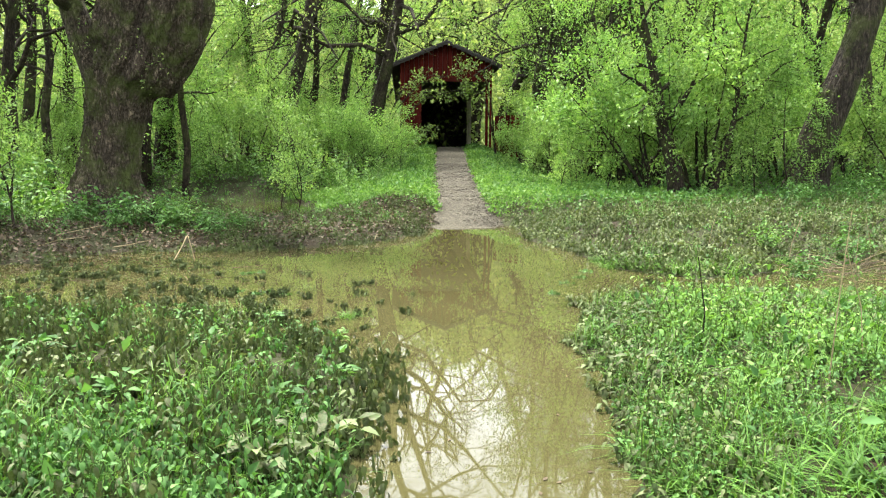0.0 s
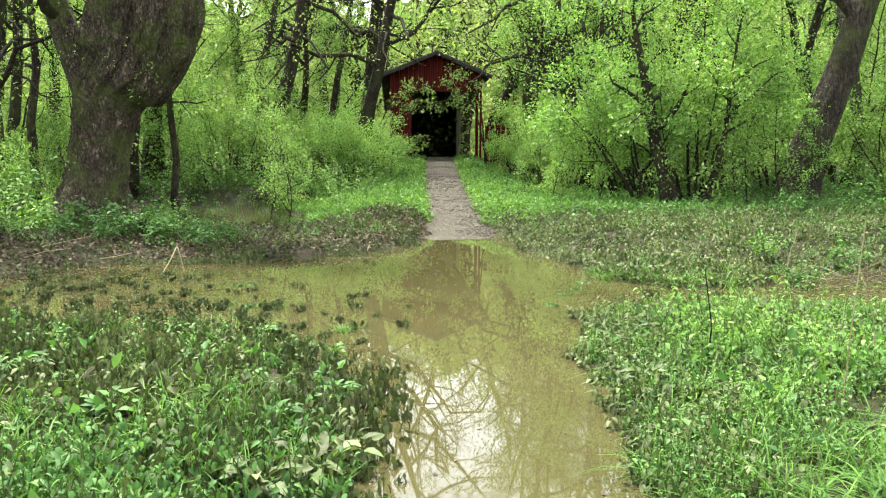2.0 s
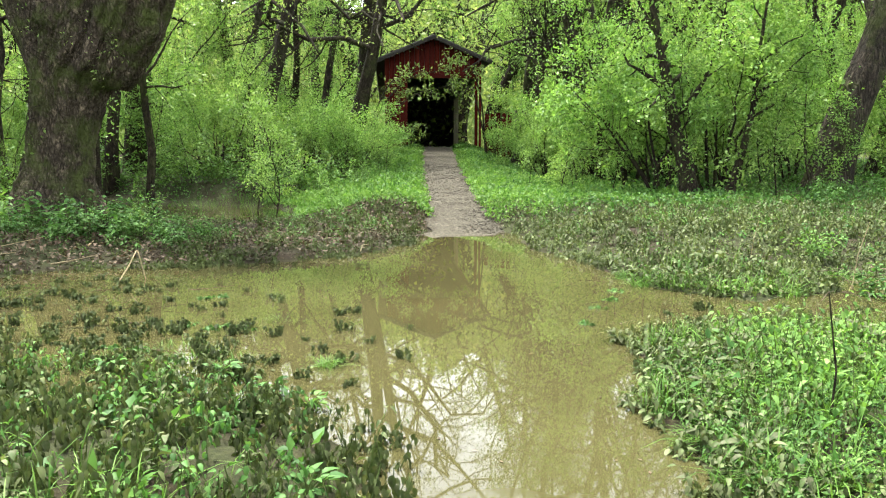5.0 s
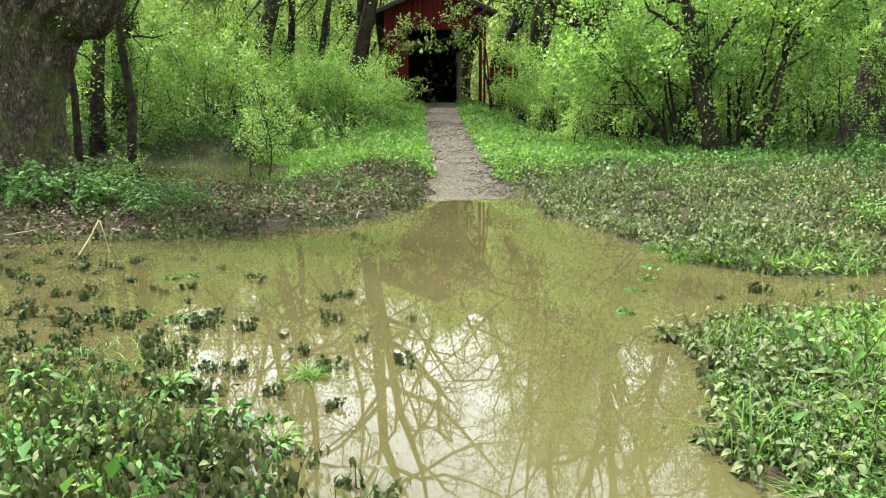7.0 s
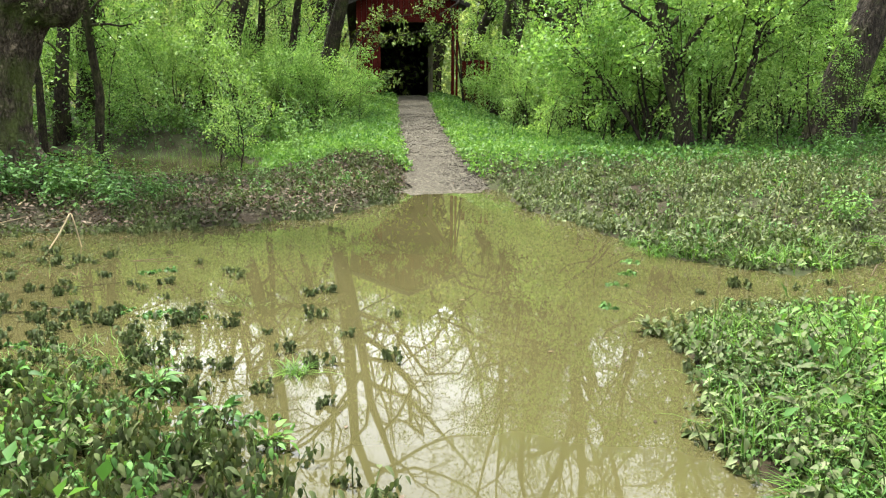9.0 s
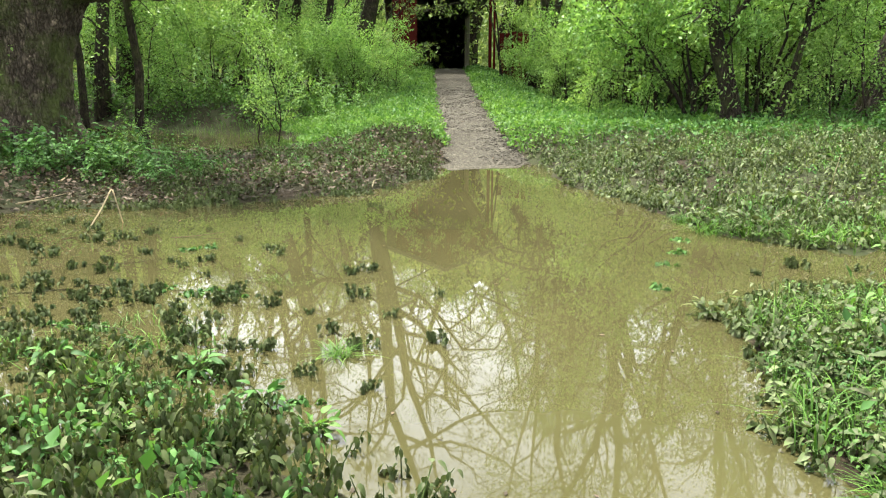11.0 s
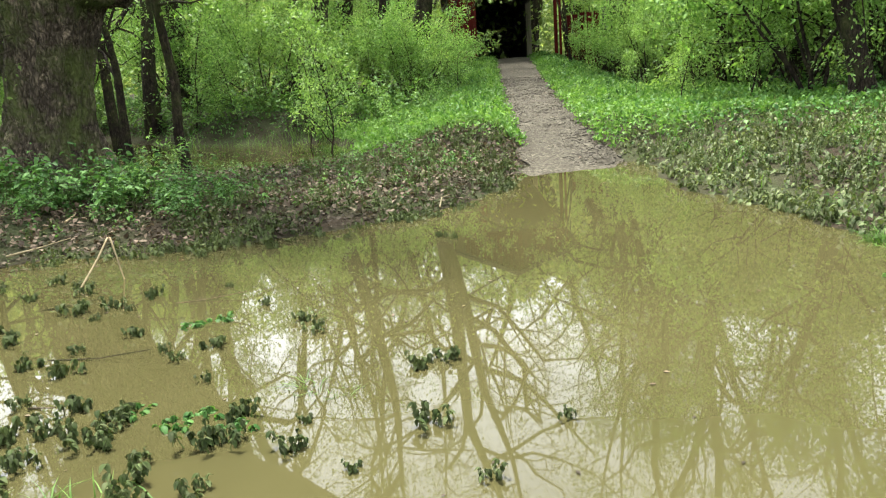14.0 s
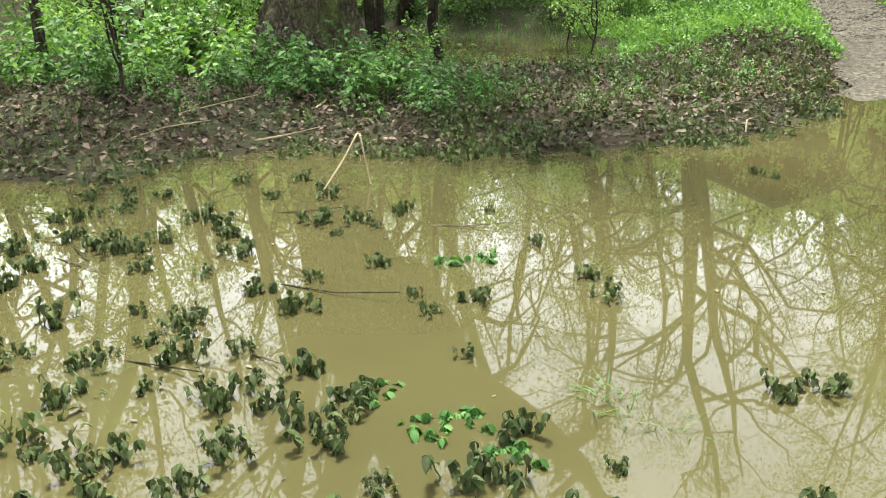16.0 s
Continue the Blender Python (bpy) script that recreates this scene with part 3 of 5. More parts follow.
    part_of("sprig", crown_mesh(rng, sprigs, 150, 0.075, M_PALE, 0.05, "sprig"), top, "thin leafy sprigs on the trunk")["kind"] = "stuff"
    tagged(part_of("branchwork", boughs.mesh("branchwork", M_BARK, True), top), kind="stuff")
    part_of("crown", crown_mesh(rng, tips, 5200, 0.11, M_SPRING, 0.22), top)
    return tagged(top, "huge old willow with dark furrowed mossy bark and a burl", "tree")


old_willow()


def leaning_tree():
    rng = np.random.default_rng(9)
    top = new("leaning_tree")
    z = np.linspace(0.0, 17.0, 34)
    x = np.interp(z, [0, 0.6, 2.1, 4.4, 5.9, 9, 17], [10.1, 10.2, 10.5, 11.4, 11.85, 12.8, 14.0])
    r = np.interp(z, [0, 0.3, 0.8, 2, 4.5, 9, 17], [0.86, 0.7, 0.58, 0.5, 0.4, 0.3, 0.08])
    pts = np.stack([x, 20.9 + 0.05 * z, z], 1)
    s = Shape()
    tube(s, pts, r, 36, lambda an, i: 1 + 0.22 * np.exp(-z[i] / 0.5) * np.sin(5 * an) + 0.05 * np.sin(11 * an + 2 * np.sin(z[i])) + 0.03 * np.sin(19 * an + z[i]))
    part_of("trunk", s.mesh("trunk", M_GREYBARK, True), top)
    boughs, tips = Shape(), []
    branch_out(rng, pts, r, 4.5, 14, 1, TALL, boughs, tips, 0.3)
    tagged(part_of("branchwork", boughs.mesh("branchwork", M_GREYBARK, True), top), kind="stuff")
    part_of("crown", crown_mesh(rng, tips, 5500, 0.11, M_SPRING, 0.25), top)
    return tagged(top, "thick leaning tree with grey furrowed bark standing among green herbs", "tree")


leaning_tree()

# tall trees of the wood
rng = np.random.default_rng(11)
tall_kinds = []
for k in range(6):
    t = tree(rng, "tall_tree", rng.uniform(15, 21), rng.uniform(0.13, 0.24), (M_BARK, M_GREYBARK)[k % 2], (M_SPRING, M_FRESH)[k % 3 == 2], 1900, 0.115, TALL,
             lean=(rng.uniform(-0.15, 0.15), rng.uniform(-0.1, 0.1)), first=0.28, limbs=13, reach=4.6, loose=0.3)
    tagged(t, "tall slender woodland tree with dark bark and thin spring leaves", "tree", "trees of the wood")
    tall_kinds.append(t)
slim = tree(rng, "slender_tree", 10.5, 0.11, M_BARK, M_SPRING, 1800, 0.10, THIN, lean=(0.15, 0.0), first=0.3, limbs=14, reach=2.6, loose=0.2)
tagged(slim, "slender dark crooked tree leaning over the flooded wood", "tree")
put(slim, -7.11, 20.7, 0.0, 1.05)
old_trunk = tree(rng, "dark_tree", 14.0, 0.2, M_BARK, M_SPRING, 1300, 0.11, TALL, lean=(-0.22, 0.05), first=0.22, limbs=12, reach=4.0, loose=0.25)
tagged(old_trunk, "dark crooked tree rising from the flooded wood", "tree", "dark trees of the flooded wood")
put(old_trunk, -11.8, 20.5)
for x, y, turn, size in ((-9.63, 23.2, 2.9, 0.6), (-12.0, 27.5, 1.1, 0.9), (-18.0, 30.5, 2.1, 1.2), (-22.0, 22.0, 0.3, 1.2), (-16.0, 20.5, 4.1, 1.1), (-14.5, 21.5, 0.5, 0.9), (5.6, 26.5, 1.0, 0.7), (7.9, 27.5, 2.4, 0.8)):
    again(old_trunk, x, y, turn, size)
spreading = tree(rng, "spreading_tree", 15.0, 0.32, M_BARK, M_SPRING, 2200, 0.11, {**TALL, "spread": 1.1, "wander": 0.42, "split": 6}, lean=(0.05, 0.0), first=0.3, limbs=15, reach=7.5, loose=0.3)
tagged(spreading, "old spreading tree with crooked dark limbs and thin leaves", "tree", "spreading trees of the wood")
put(spreading, -13, 35, 4.0, 1.5)
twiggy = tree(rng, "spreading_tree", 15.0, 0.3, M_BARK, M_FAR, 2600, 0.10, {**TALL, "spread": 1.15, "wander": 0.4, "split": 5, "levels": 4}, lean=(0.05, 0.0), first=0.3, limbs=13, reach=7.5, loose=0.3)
tagged(twiggy, "old spreading tree with a fine net of crooked twigs", "tree", "spreading trees of the wood")
put(twiggy, -4.4, 42.5, 0.7, 1.7)
again(twiggy, -7.2, 33.5, 2.6, 1.3)
again(twiggy, -3.7, 33.0, 1.5, 1.15)
again(twiggy, 2.0, 63, 1.4, 1.7)
leafy = tree(rng, "tall_tree", 17.0, 0.2, M_BARK, M_SPRING, 4800, 0.12, {**TALL, "split": 5}, lean=(0.02, 0.0), first=0.25, limbs=18, reach=4.2, loose=0.35)
tagged(leafy, "tall straight tree with a full yellow-green crown", "tree", "full trees of the wood")
put(leafy, 6.0, 30.0, 0.3, 1.0)
for x, y, turn, size in ((8.4, 28.6, 2.0, 1.05), (4.1, 34.3, 3.4, 1.0), (11.3, 30.5, 4.4, 1.0), (7.4, 36.0, 5.3, 1.1), (13.0, 26.0, 1.1, 0.9), (4.9, 44.0, 2.7, 1.2)):
    again(leafy, x, y, turn, size)
for x, y, turn, size in ((2.6, 66, 1.2, 1.7), (9.6, 38, 2.2, 1.5), (6.5, 47, 5.0, 1.5)):
    again(spreading, x, y, turn, size)
tall_spots = [(-14.0, 24.5), (-12.4, 23.5), (-19.5, 33.0), (-15.5, 38.0), (-10.5, 42.0), (-5.6, 40.5), (-12.5, 31.0), (-15.5, 26.0), (-17.0, 34.0), (-7.0, 48.0), (5.4, 44.5), (6.2, 31.0),
              (8.2, 35.0), (5.0, 40.0), (11.5, 30.0), (14.5, 25.5), (12.8, 37.0), (16.5, 33.0), (18.0, 27.0), (20.0, 38.0), (-21.0, 29.0), (-24.0, 22.0), (-19.0, 19.0), (-13.5, 17.8),
              (-15.0, 14.0), (-22.0, 14.0), (13.0, 18.0), (17.5, 20.5), (9.0, 45.0), (-9.0, 38.0), (-14.0, 41.0), (-1.5, 66.0)]
for i, (x, y) in enumerate(tall_spots):
    k = tall_kinds[i % 6]
    turn, size = rng.uniform(0, 6.28), rng.uniform(0.9, 1.2) * (1.3 if y > 27 else 1.0)
    if i < 6:
        put(k, x, y, turn, size)
    else:
        again(k, x, y, turn, size)
for i, (x, y, s) in enumerate([(-5.4, 50, 1.0), (4.8, 49, 1.1), (-6.2, 46, 1.0), (0.6, 67, 1.2), (6.4, 37, 0.9), (-7.4, 42, 1.1), (4.8, 55, 1.15), (-5.6, 57, 1.2), (8.6, 51, 1.2), (-9.6, 52, 1.2),
                               (-10.8, 16.0, 0.8), (-13.2, 11.5, 0.9), (-16.5, 17.0, 1.0), (-18.0, 11.0, 1.0), (11.5, 42, 1.1), (-12.0, 46, 1.1)]):
    again(spreading if i < 10 and i % 3 != 2 else tall_kinds[(i * 5 + 1) % 6], x, y, rng.uniform(0, 6.28), s * (1.1 if y > 30 else 1.0))
for i in range(28):
    a, d = rng.uniform(-1.05, 0.75), rng.uniform(44, 78)
    d += 22 * (abs(d * math.sin(a)) < 6.5)
    again(tall_kinds[i % 6], d * math.sin(a), d * math.cos(a), rng.uniform(0, 6.28), rng.uniform(0.85, 1.3))

# unseen trees added behind and beside the camera, to block some skylight
for i, (x, y) in enumerate([(-5, -6), (3.5, -8), (8.5, -1), (-9.5, 1), (9.5, 6.5), (-13, 7), (12.5, 12), (-2, -14), (15, -4), (-16, -2)]):
    again(tall_kinds[i % 6], x, y, rng.uniform(0, 6.28), rng.uniform(0.9, 1.15))

# understorey saplings
sapling_kinds = []
for k in range(6):
    t = tree(rng, "sapling", rng.uniform(3.2, 5.4), rng.uniform(0.018, 0.035), M_TWIG, (M_SPRING, M_FRESH, M_SPRING)[k % 3], 1900, 0.095, THIN,
             lean=(rng.uniform(-0.2, 0.2), rng.uniform(-0.2, 0.2)), first=0.12, limbs=16, reach=1.5, loose=0.13, sides=5)
    tagged(t, "thin understorey sapling with fresh light green leaves", "sapling", "saplings of the wood")
    sapling_kinds.append(t)
pole_kinds = []
for k in range(5):
    t = tree(rng, "pole_tree", rng.uniform(7.5, 11.0), rng.uniform(0.05, 0.085), M_BARK, (M_SPRING, M_FRESH, M_SPRING)[k % 3], 4200, 0.11, THIN,
             lean=(rng.uniform(-0.2, 0.2), rng.uniform(-0.15, 0.15)), first=0.2, limbs=24, reach=2.6, loose=0.22, sides=6)
    tagged(t, "young pole-stage tree with bright yellow-green leaves", "tree", "young trees of the wood")
    pole_kinds.append(t)
n = 0
while n < 50:
    x, y = rng.uniform(-30, 26), rng.uniform(23, 52)
    lat = abs(x - float(path_middle(y)))
    if lat < 3.2 or abs(x) > 0.62 * y + 4 or (y > 34 and -7 < x < 6.5) or (x < 0 and rng.uniform() < 0.3):
        continue
    (put if n < 5 else again)(pole_kinds[n % 5], x, y, rng.uniform(0, 6.28), rng.uniform(0.75, 1.2))
    n += 1
thicket = tree(rng, "thicket_tree", 6.0, 0.11, M_BARK, M_FRESH, 3600, 0.115, THIN, lean=(0.35, 0.0), first=0.35, limbs=18, reach=2.4, loose=0.2)
tagged(thicket, "dark leaning understorey tree with bright green leaves", "tree")
put(thicket, 7.19, 19.8)
thick = tree(rng, "thicket_tree", 6.5, 0.24, M_BARK, M_FRESH, 3200, 0.115, THIN, lean=(-0.12, 0.05), first=0.35, limbs=16, reach=2.6, loose=0.2)
tagged(thick, "stout dark trunk in the thicket with bright green leaves", "tree")
put(thick, 6.35, 20.0)
bush_kinds = []
for k in range(4):
    t = tree(rng, "bush", rng.uniform(3.6, 4.6), 0.045, M_BARK, (M_FRESH, M_SPRING)[k % 2], 7000, 0.105, BUSH, first=0.42, limbs=26, reach=1.9, loose=0.16, stems=6, sides=6)
    tagged(t, "dense many-stemmed bush in fresh green leaf", "bush", "bushes of the wood")
    bush_kinds.append(t)
bush_spots = [(5.97, 21.3, 1.2), (7.6, 22.0, 1.3), (6.8, 24.2, 0.9), (6.3, 26.0, 1.15), (9.0, 24.5, 1.1), (4.5, 30.5, 0.85), (11.5, 25.5, 1.1), (13.5, 22.0, 1.0), (-3.2, 29.5, 0.85),
              (-8.4, 31.5, 1.0), (-12.0, 33.0, 1.0), (-3.4, 33.0, 0.9), (4.6, 34.0, 0.95), (7.5, 31.0, 1.2), (-6.0, 35.0, 1.1), (10.5, 32.0, 1.2),
              (15.5, 28.5, 1.2), (-16.5, 30.5, 1.2), (-10.0, 36.0, 1.2), (14.0, 36.0, 1.3), (-12.5, 21.0, 0.8), (-17.5, 23.0, 1.0), (-20.0, 26.0, 1.2),
              (4.9, 31.6, 0.85), (4.7, 35.2, 0.6), (3.9, 35.6, 0.62), (3.3, 34.2, 0.5), (6.4, 42.0, 1.2), (6.8, 45.5, 1.3), (6.0, 48.0, 1.4), (-3.3, 30.5, 0.7), (-4.6, 36.0, 0.9), (5.4, 29.0, 0.9)]
for i, (x, y, s) in enumerate(bush_spots):
    k, turn = bush_kinds[i % 4], rng.uniform(0, 6.28)
    if i < 4:
        put(k, x, y, turn, s)
    else:
        again(k, x, y, turn, s)
n = 0
while n < 90:
    x, y = rng.uniform(-22, 20), rng.uniform(19, 44)
    lat = abs(x - float(path_middle(y)))
    if lat < (3.0 if y > 24 else 3.4) or abs(x) > 0.62 * y + 2 or (y > 35 and -6 < x < 6):
        continue
    if -9.5 < x < -3.2 and 19.5 < y < 25.5 and rng.uniform() < 0.75:
        continue
    k = sapling_kinds[n % 6]
    if n < 6:
        put(k, x, y, rng.uniform(0, 6.28), rng.uniform(0.7, 1.2))
    else:
        again(k, x, y, rng.uniform(0, 6.28), rng.uniform(0.6, 1.25))
    n += 1

# young trees behind the bridge
for i, (x, y, s) in enumerate([(6.2, 41.0, 1.2), (1.6, 66, 1.6), (-5.4, 47, 1.3), (-1.6, 65, 1.6), (5.4, 51, 1.4), (8.2, 43, 1.2), (-6.4, 41, 1.2), (-6.2, 53, 1.5), (7.0, 54, 1.5)]):
    again(pole_kinds[i % 5], x, y, i * 1.7, s)
# saplings at known places
again(pole_kinds[1], -9.3, 13.3, 0.4, 1.15)
for i, (x, y, s) in enumerate([(-4.43, 22.2, 0.8), (-1.9, 28.2, 0.5), (-1.6, 27.6, 0.45), (3.6, 22.8, 0.5), (3.9, 22.6, 0.5), (4.71, 21.7, 0.7), (-7.4, 12.6, 0.8), (2.9, 24.5, 0.5)]):
    again(sapling_kinds[(i * 2) % 6], x, y, i * 1.3, s)


def overhang():
    """The shrub whose long sprays hang before the bridge."""
    r = np.random.default_rng(77)
    top = new("overhanging_shrub")
    boughs, tips = Shape(), []
    for line in ([(-2.7, 34.0, 1.3), (-2.4, 34.0, 3.4), (-1.0, 33.8, 5.0), (1.2, 33.6, 5.3)], [(-2.6, 34.1, 1.3), (-2.0, 33.8, 3.0), (-0.9, 33.6, 4.2), (0.9, 33.5, 4.6)],
                 [(-2.8, 34.2, 1.3), (-2.5, 34.1, 3.4), (-1.7, 34.0, 4.9), (-0.2, 33.8, 5.3)], [(-2.6, 34.0, 1.3), (-1.9, 33.6, 2.3), (-1.2, 33.4, 2.7), (-0.6, 33.3, 2.7)],
                 [(2.4, 34.6, 1.4), (2.2, 34.3, 4.0), (1.7, 33.9, 5.6), (0.7, 33.7, 5.6)], [(2.5, 34.6, 1.4), (2.1, 34.2, 3.4), (1.7, 33.9, 4.6), (0.9, 33.7, 4.7)]):
        line = np.array(line)
        u = np.linspace(0, 3, 12)
        q = np.stack([np.interp(u, np.arange(4), line[:, k]) for k in range(3)], 1)
        q[1:-1] = (q[:-2] + 2 * q[1:-1] + q[2:]) / 4
        rr = np.linspace(0.045, 0.01, 12)
        stem = Shape()
        tube(stem, q, rr, 6)
        part_of("stem", stem.mesh("stem", M_BARK, True), top)
        branch_out(r, q, rr, 0.9, 11, 1, {**THIN, "spread": 0.8, "lift": -0.02}, boughs, tips, 0.5)
    tagged(part_of("branchwork", boughs.mesh("branchwork", M_TWIG, True), top), kind="stuff")
    part_of("crown", crown_mesh(r, tips, 1500, 0.13, M_PALE, 0.07), top)
    return tagged(top, "shrub with long pale leafy sprays hanging before the bridge", "shrub")


overhang()


def low_shrub(rng, height, stems, leaf, mat):
    top = new("low_shrub")
    st, P, D = Shape(), [], []
    for k in range(stems):
        a = rng.uniform(0, 6.28)
        q, r = limb_path(rng, (0.05 * math.cos(a), 0.05 * math.sin(a), -0.05), (0.6 * math.cos(a), 0.6 * math.sin(a), 1), height * rng.uniform(0.6, 1.1), 0.008, 0.003, 6, 0.2, 0.02)
        tube(st, q, r, 4)
        for i in range(2, 7):
            for _ in range(5):
                P.append(q[i] + rng.normal(size=3) * 0.05)
                D.append((math.cos(a) + rng.normal(), math.sin(a) + rng.normal(), rng.uniform(-0.5, 0.5)))
    P, D = np.array(P), unit(np.array(D))
    L = leaf * rng.uniform(0.5, 1.2, len(P))
    v, f = broad_leaves(P, D, across(rng, D, 1.2), L, L * 0.5, 0.3)
    part_of("foliage", mesh_of("foliage", v, f, mat, True), top)
    tagged(part_of("stalk", st.mesh("stalk", M_STEM), top), kind="stuff")
    return tagged(top, "low broad-leaved green shrub on the willow bank", "shrub", "low shrubs on the bank")


shrub_kinds = [low_shrub(rng, 0.75, 15, 0.095, M_HERB), low_shrub(rng, 0.65, 13, 0.085, M_CARPET), low_shrub(rng, 0.85, 15, 0.10, M_HERB)]
for i, (x, y, s) in enumerate([(-6.3, 14.2, 1.0), (-8.3, 14.9, 1.6), (-5.4, 14.4, 0.9), (-7.3, 15.0, 1.2), (-9.2, 14.4, 1.7), (-4.7, 14.6, 0.8), (-8.0, 12.9, 0.9), (-10.2, 13.6, 1.5), (-9.4, 15.6, 1.8), (-5.8, 15.2, 1.0),
                               (-8.7, 15.9, 1.7), (-8.9, 13.6, 1.3), (-6.9, 13.6, 0.7), (-10.8, 15.2, 1.4), (-11.6, 13.0, 1.3), (-4.6, 13.9, 0.6), (9.0, 18.6, 1.1), (8.1, 17.2, 0.8), (10.6, 19.0, 1.2), (7.7, 19.2, 0.9), (11.8, 18.0, 1.2), (4.9, 9.9, 0.7),
                               (5.4, 12.2, 0.8), (6.3, 11.4, 0.7), (-6.1, 13.5, 0.5), (-7.6, 13.2, 0.6), (-5.9, 14.0, 1.0), (-5.2, 13.7, 0.8), (-5.0, 14.2, 0.9), (-4.3, 13.6, 0.6), (-4.0, 14.2, 0.6), (-8.9, 12.7, 1.0), (-9.8, 12.5, 1.1), (-5.6, 14.9, 0.7)]):
    (put if i < 3 else again)(shrub_kinds[i % 3], x, y, i * 2.1, s)
# taller shrubs behind the willow and up the slope beside the path
shade_rng = np.random.default_rng(91)
wood_shrub = tagged(low_shrub(shade_rng, 1.5, 18, 0.11, M_CARPET), "light green leafy shrub under the trees", "shrub", "shrubs under the trees")
for i, (x, y, s) in enumerate([(-6.4, 17.9, 0.6), (-2.6, 20.6, 0.5), (-2.9, 23.2, 0.8), (-2.4, 25.4, 0.7), (-3.5, 25.8, 1.0), (-2.2, 27.6, 0.7), (-3.2, 28.0, 1.0), (-2.6, 30.6, 0.9), (-4.3, 27.3, 1.1),
                               (-9.4, 17.6, 1.1), (-10.6, 17.2, 1.2), (-11.9, 16.4, 1.1), (-13.4, 16.8, 1.3), (4.8, 27.4, 0.6), (8.6, 20.8, 0.8), (11.9, 20.4, 1.0), (13.0, 19.2, 0.9), (-5.4, 26.6, 1.0), (-6.4, 27.4, 1.2), (-7.6, 28.0, 1.3), (-9.0, 28.6, 1.3), (-10.6, 29.4, 1.4),
                               (-12.4, 31.0, 1.5), (-14.5, 33.2, 1.6), (-16.5, 35.5, 1.6), (-8.2, 30.2, 1.5), (-5.8, 29.0, 1.2), (-11.5, 34.0, 1.7)]):
    (again if i else put)(wood_shrub, x, y, i * 2.1, s)

# the wood's far edge
def backdrop_material():
    m, nt, nodes, links, bsdf = material("distant_foliage")
    a = noise_of(nt, 1.6, 8, 0.75)
    b = noise_of(nt, 0.12, 4)
    col = ramp_of(nt, a, [(0.3, (0.07, 0.11, 0.03)), (0.5, (0.16, 0.23, 0.07)), (0.72, (0.28, 0.36, 0.13))])
    links.new(blend(nt, col, ramp_of(nt, b, [(0.3, (0.8, 0.85, 0.8)), (0.7, (1.3, 1.2, 1.2))]), 1.0, "MULTIPLY"), bsdf.inputs["Base Color"])
    bsdf.inputs["Roughness"].default_value = 1.0
    bsdf.inputs["Specular IOR Level"].default_value = 0.0
    bump_of(nt, a, 1.0, 0.8, bsdf)
    return m


bd_a = np.linspace(-1.75, 1.55, 700)
bd_top = 23.0 + 2.2 * np.sin(bd_a * 9) + 1.4 * np.sin(bd_a * 31 + 1) + 0.9 * np.sin(bd_a * 83) + rng.uniform(-0.8, 0.8, 700)
bd_v = np.concatenate([np.stack([96 * np.sin(bd_a), 96 * np.cos(bd_a), np.full(700, -1.0)], 1), np.stack([(96 + 0.0 * bd_a) * np.sin(bd_a), 96 * np.cos(bd_a), bd_top], 1)])
bd_i = np.arange(699)
tagged(new("backdrop", mesh_of("backdrop", bd_v, np.stack([bd_i, bd_i + 1, bd_i + 701, bd_i + 700], 1), backdrop_material())), "distant wall of light green spring wood", "woods", kind="structure")

# far woods: leaf masses between and behind the trees
count = 100000
ang, dist = rng.uniform(-1.2, 0.95, count), rng.uniform(48, 92, count)
hgt = 0.27 * rng.beta(1.1, 1.1, count) * dist + 0.3
clump = rng.normal(size=(count, 3)) * 0.6
P = np.stack([dist * np.sin(ang), dist * np.cos(ang), hgt], 1) + clump
D = any_way(rng, count)
L = rng.uniform(0.25, 0.5, count)
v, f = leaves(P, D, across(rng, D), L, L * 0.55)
far_woods = tagged(new("far_woods", mesh_of("far_woods", v, f, M_FAR)), "leaves of the far wood, light green with distance haze painted in", "woods", kind="stuff")


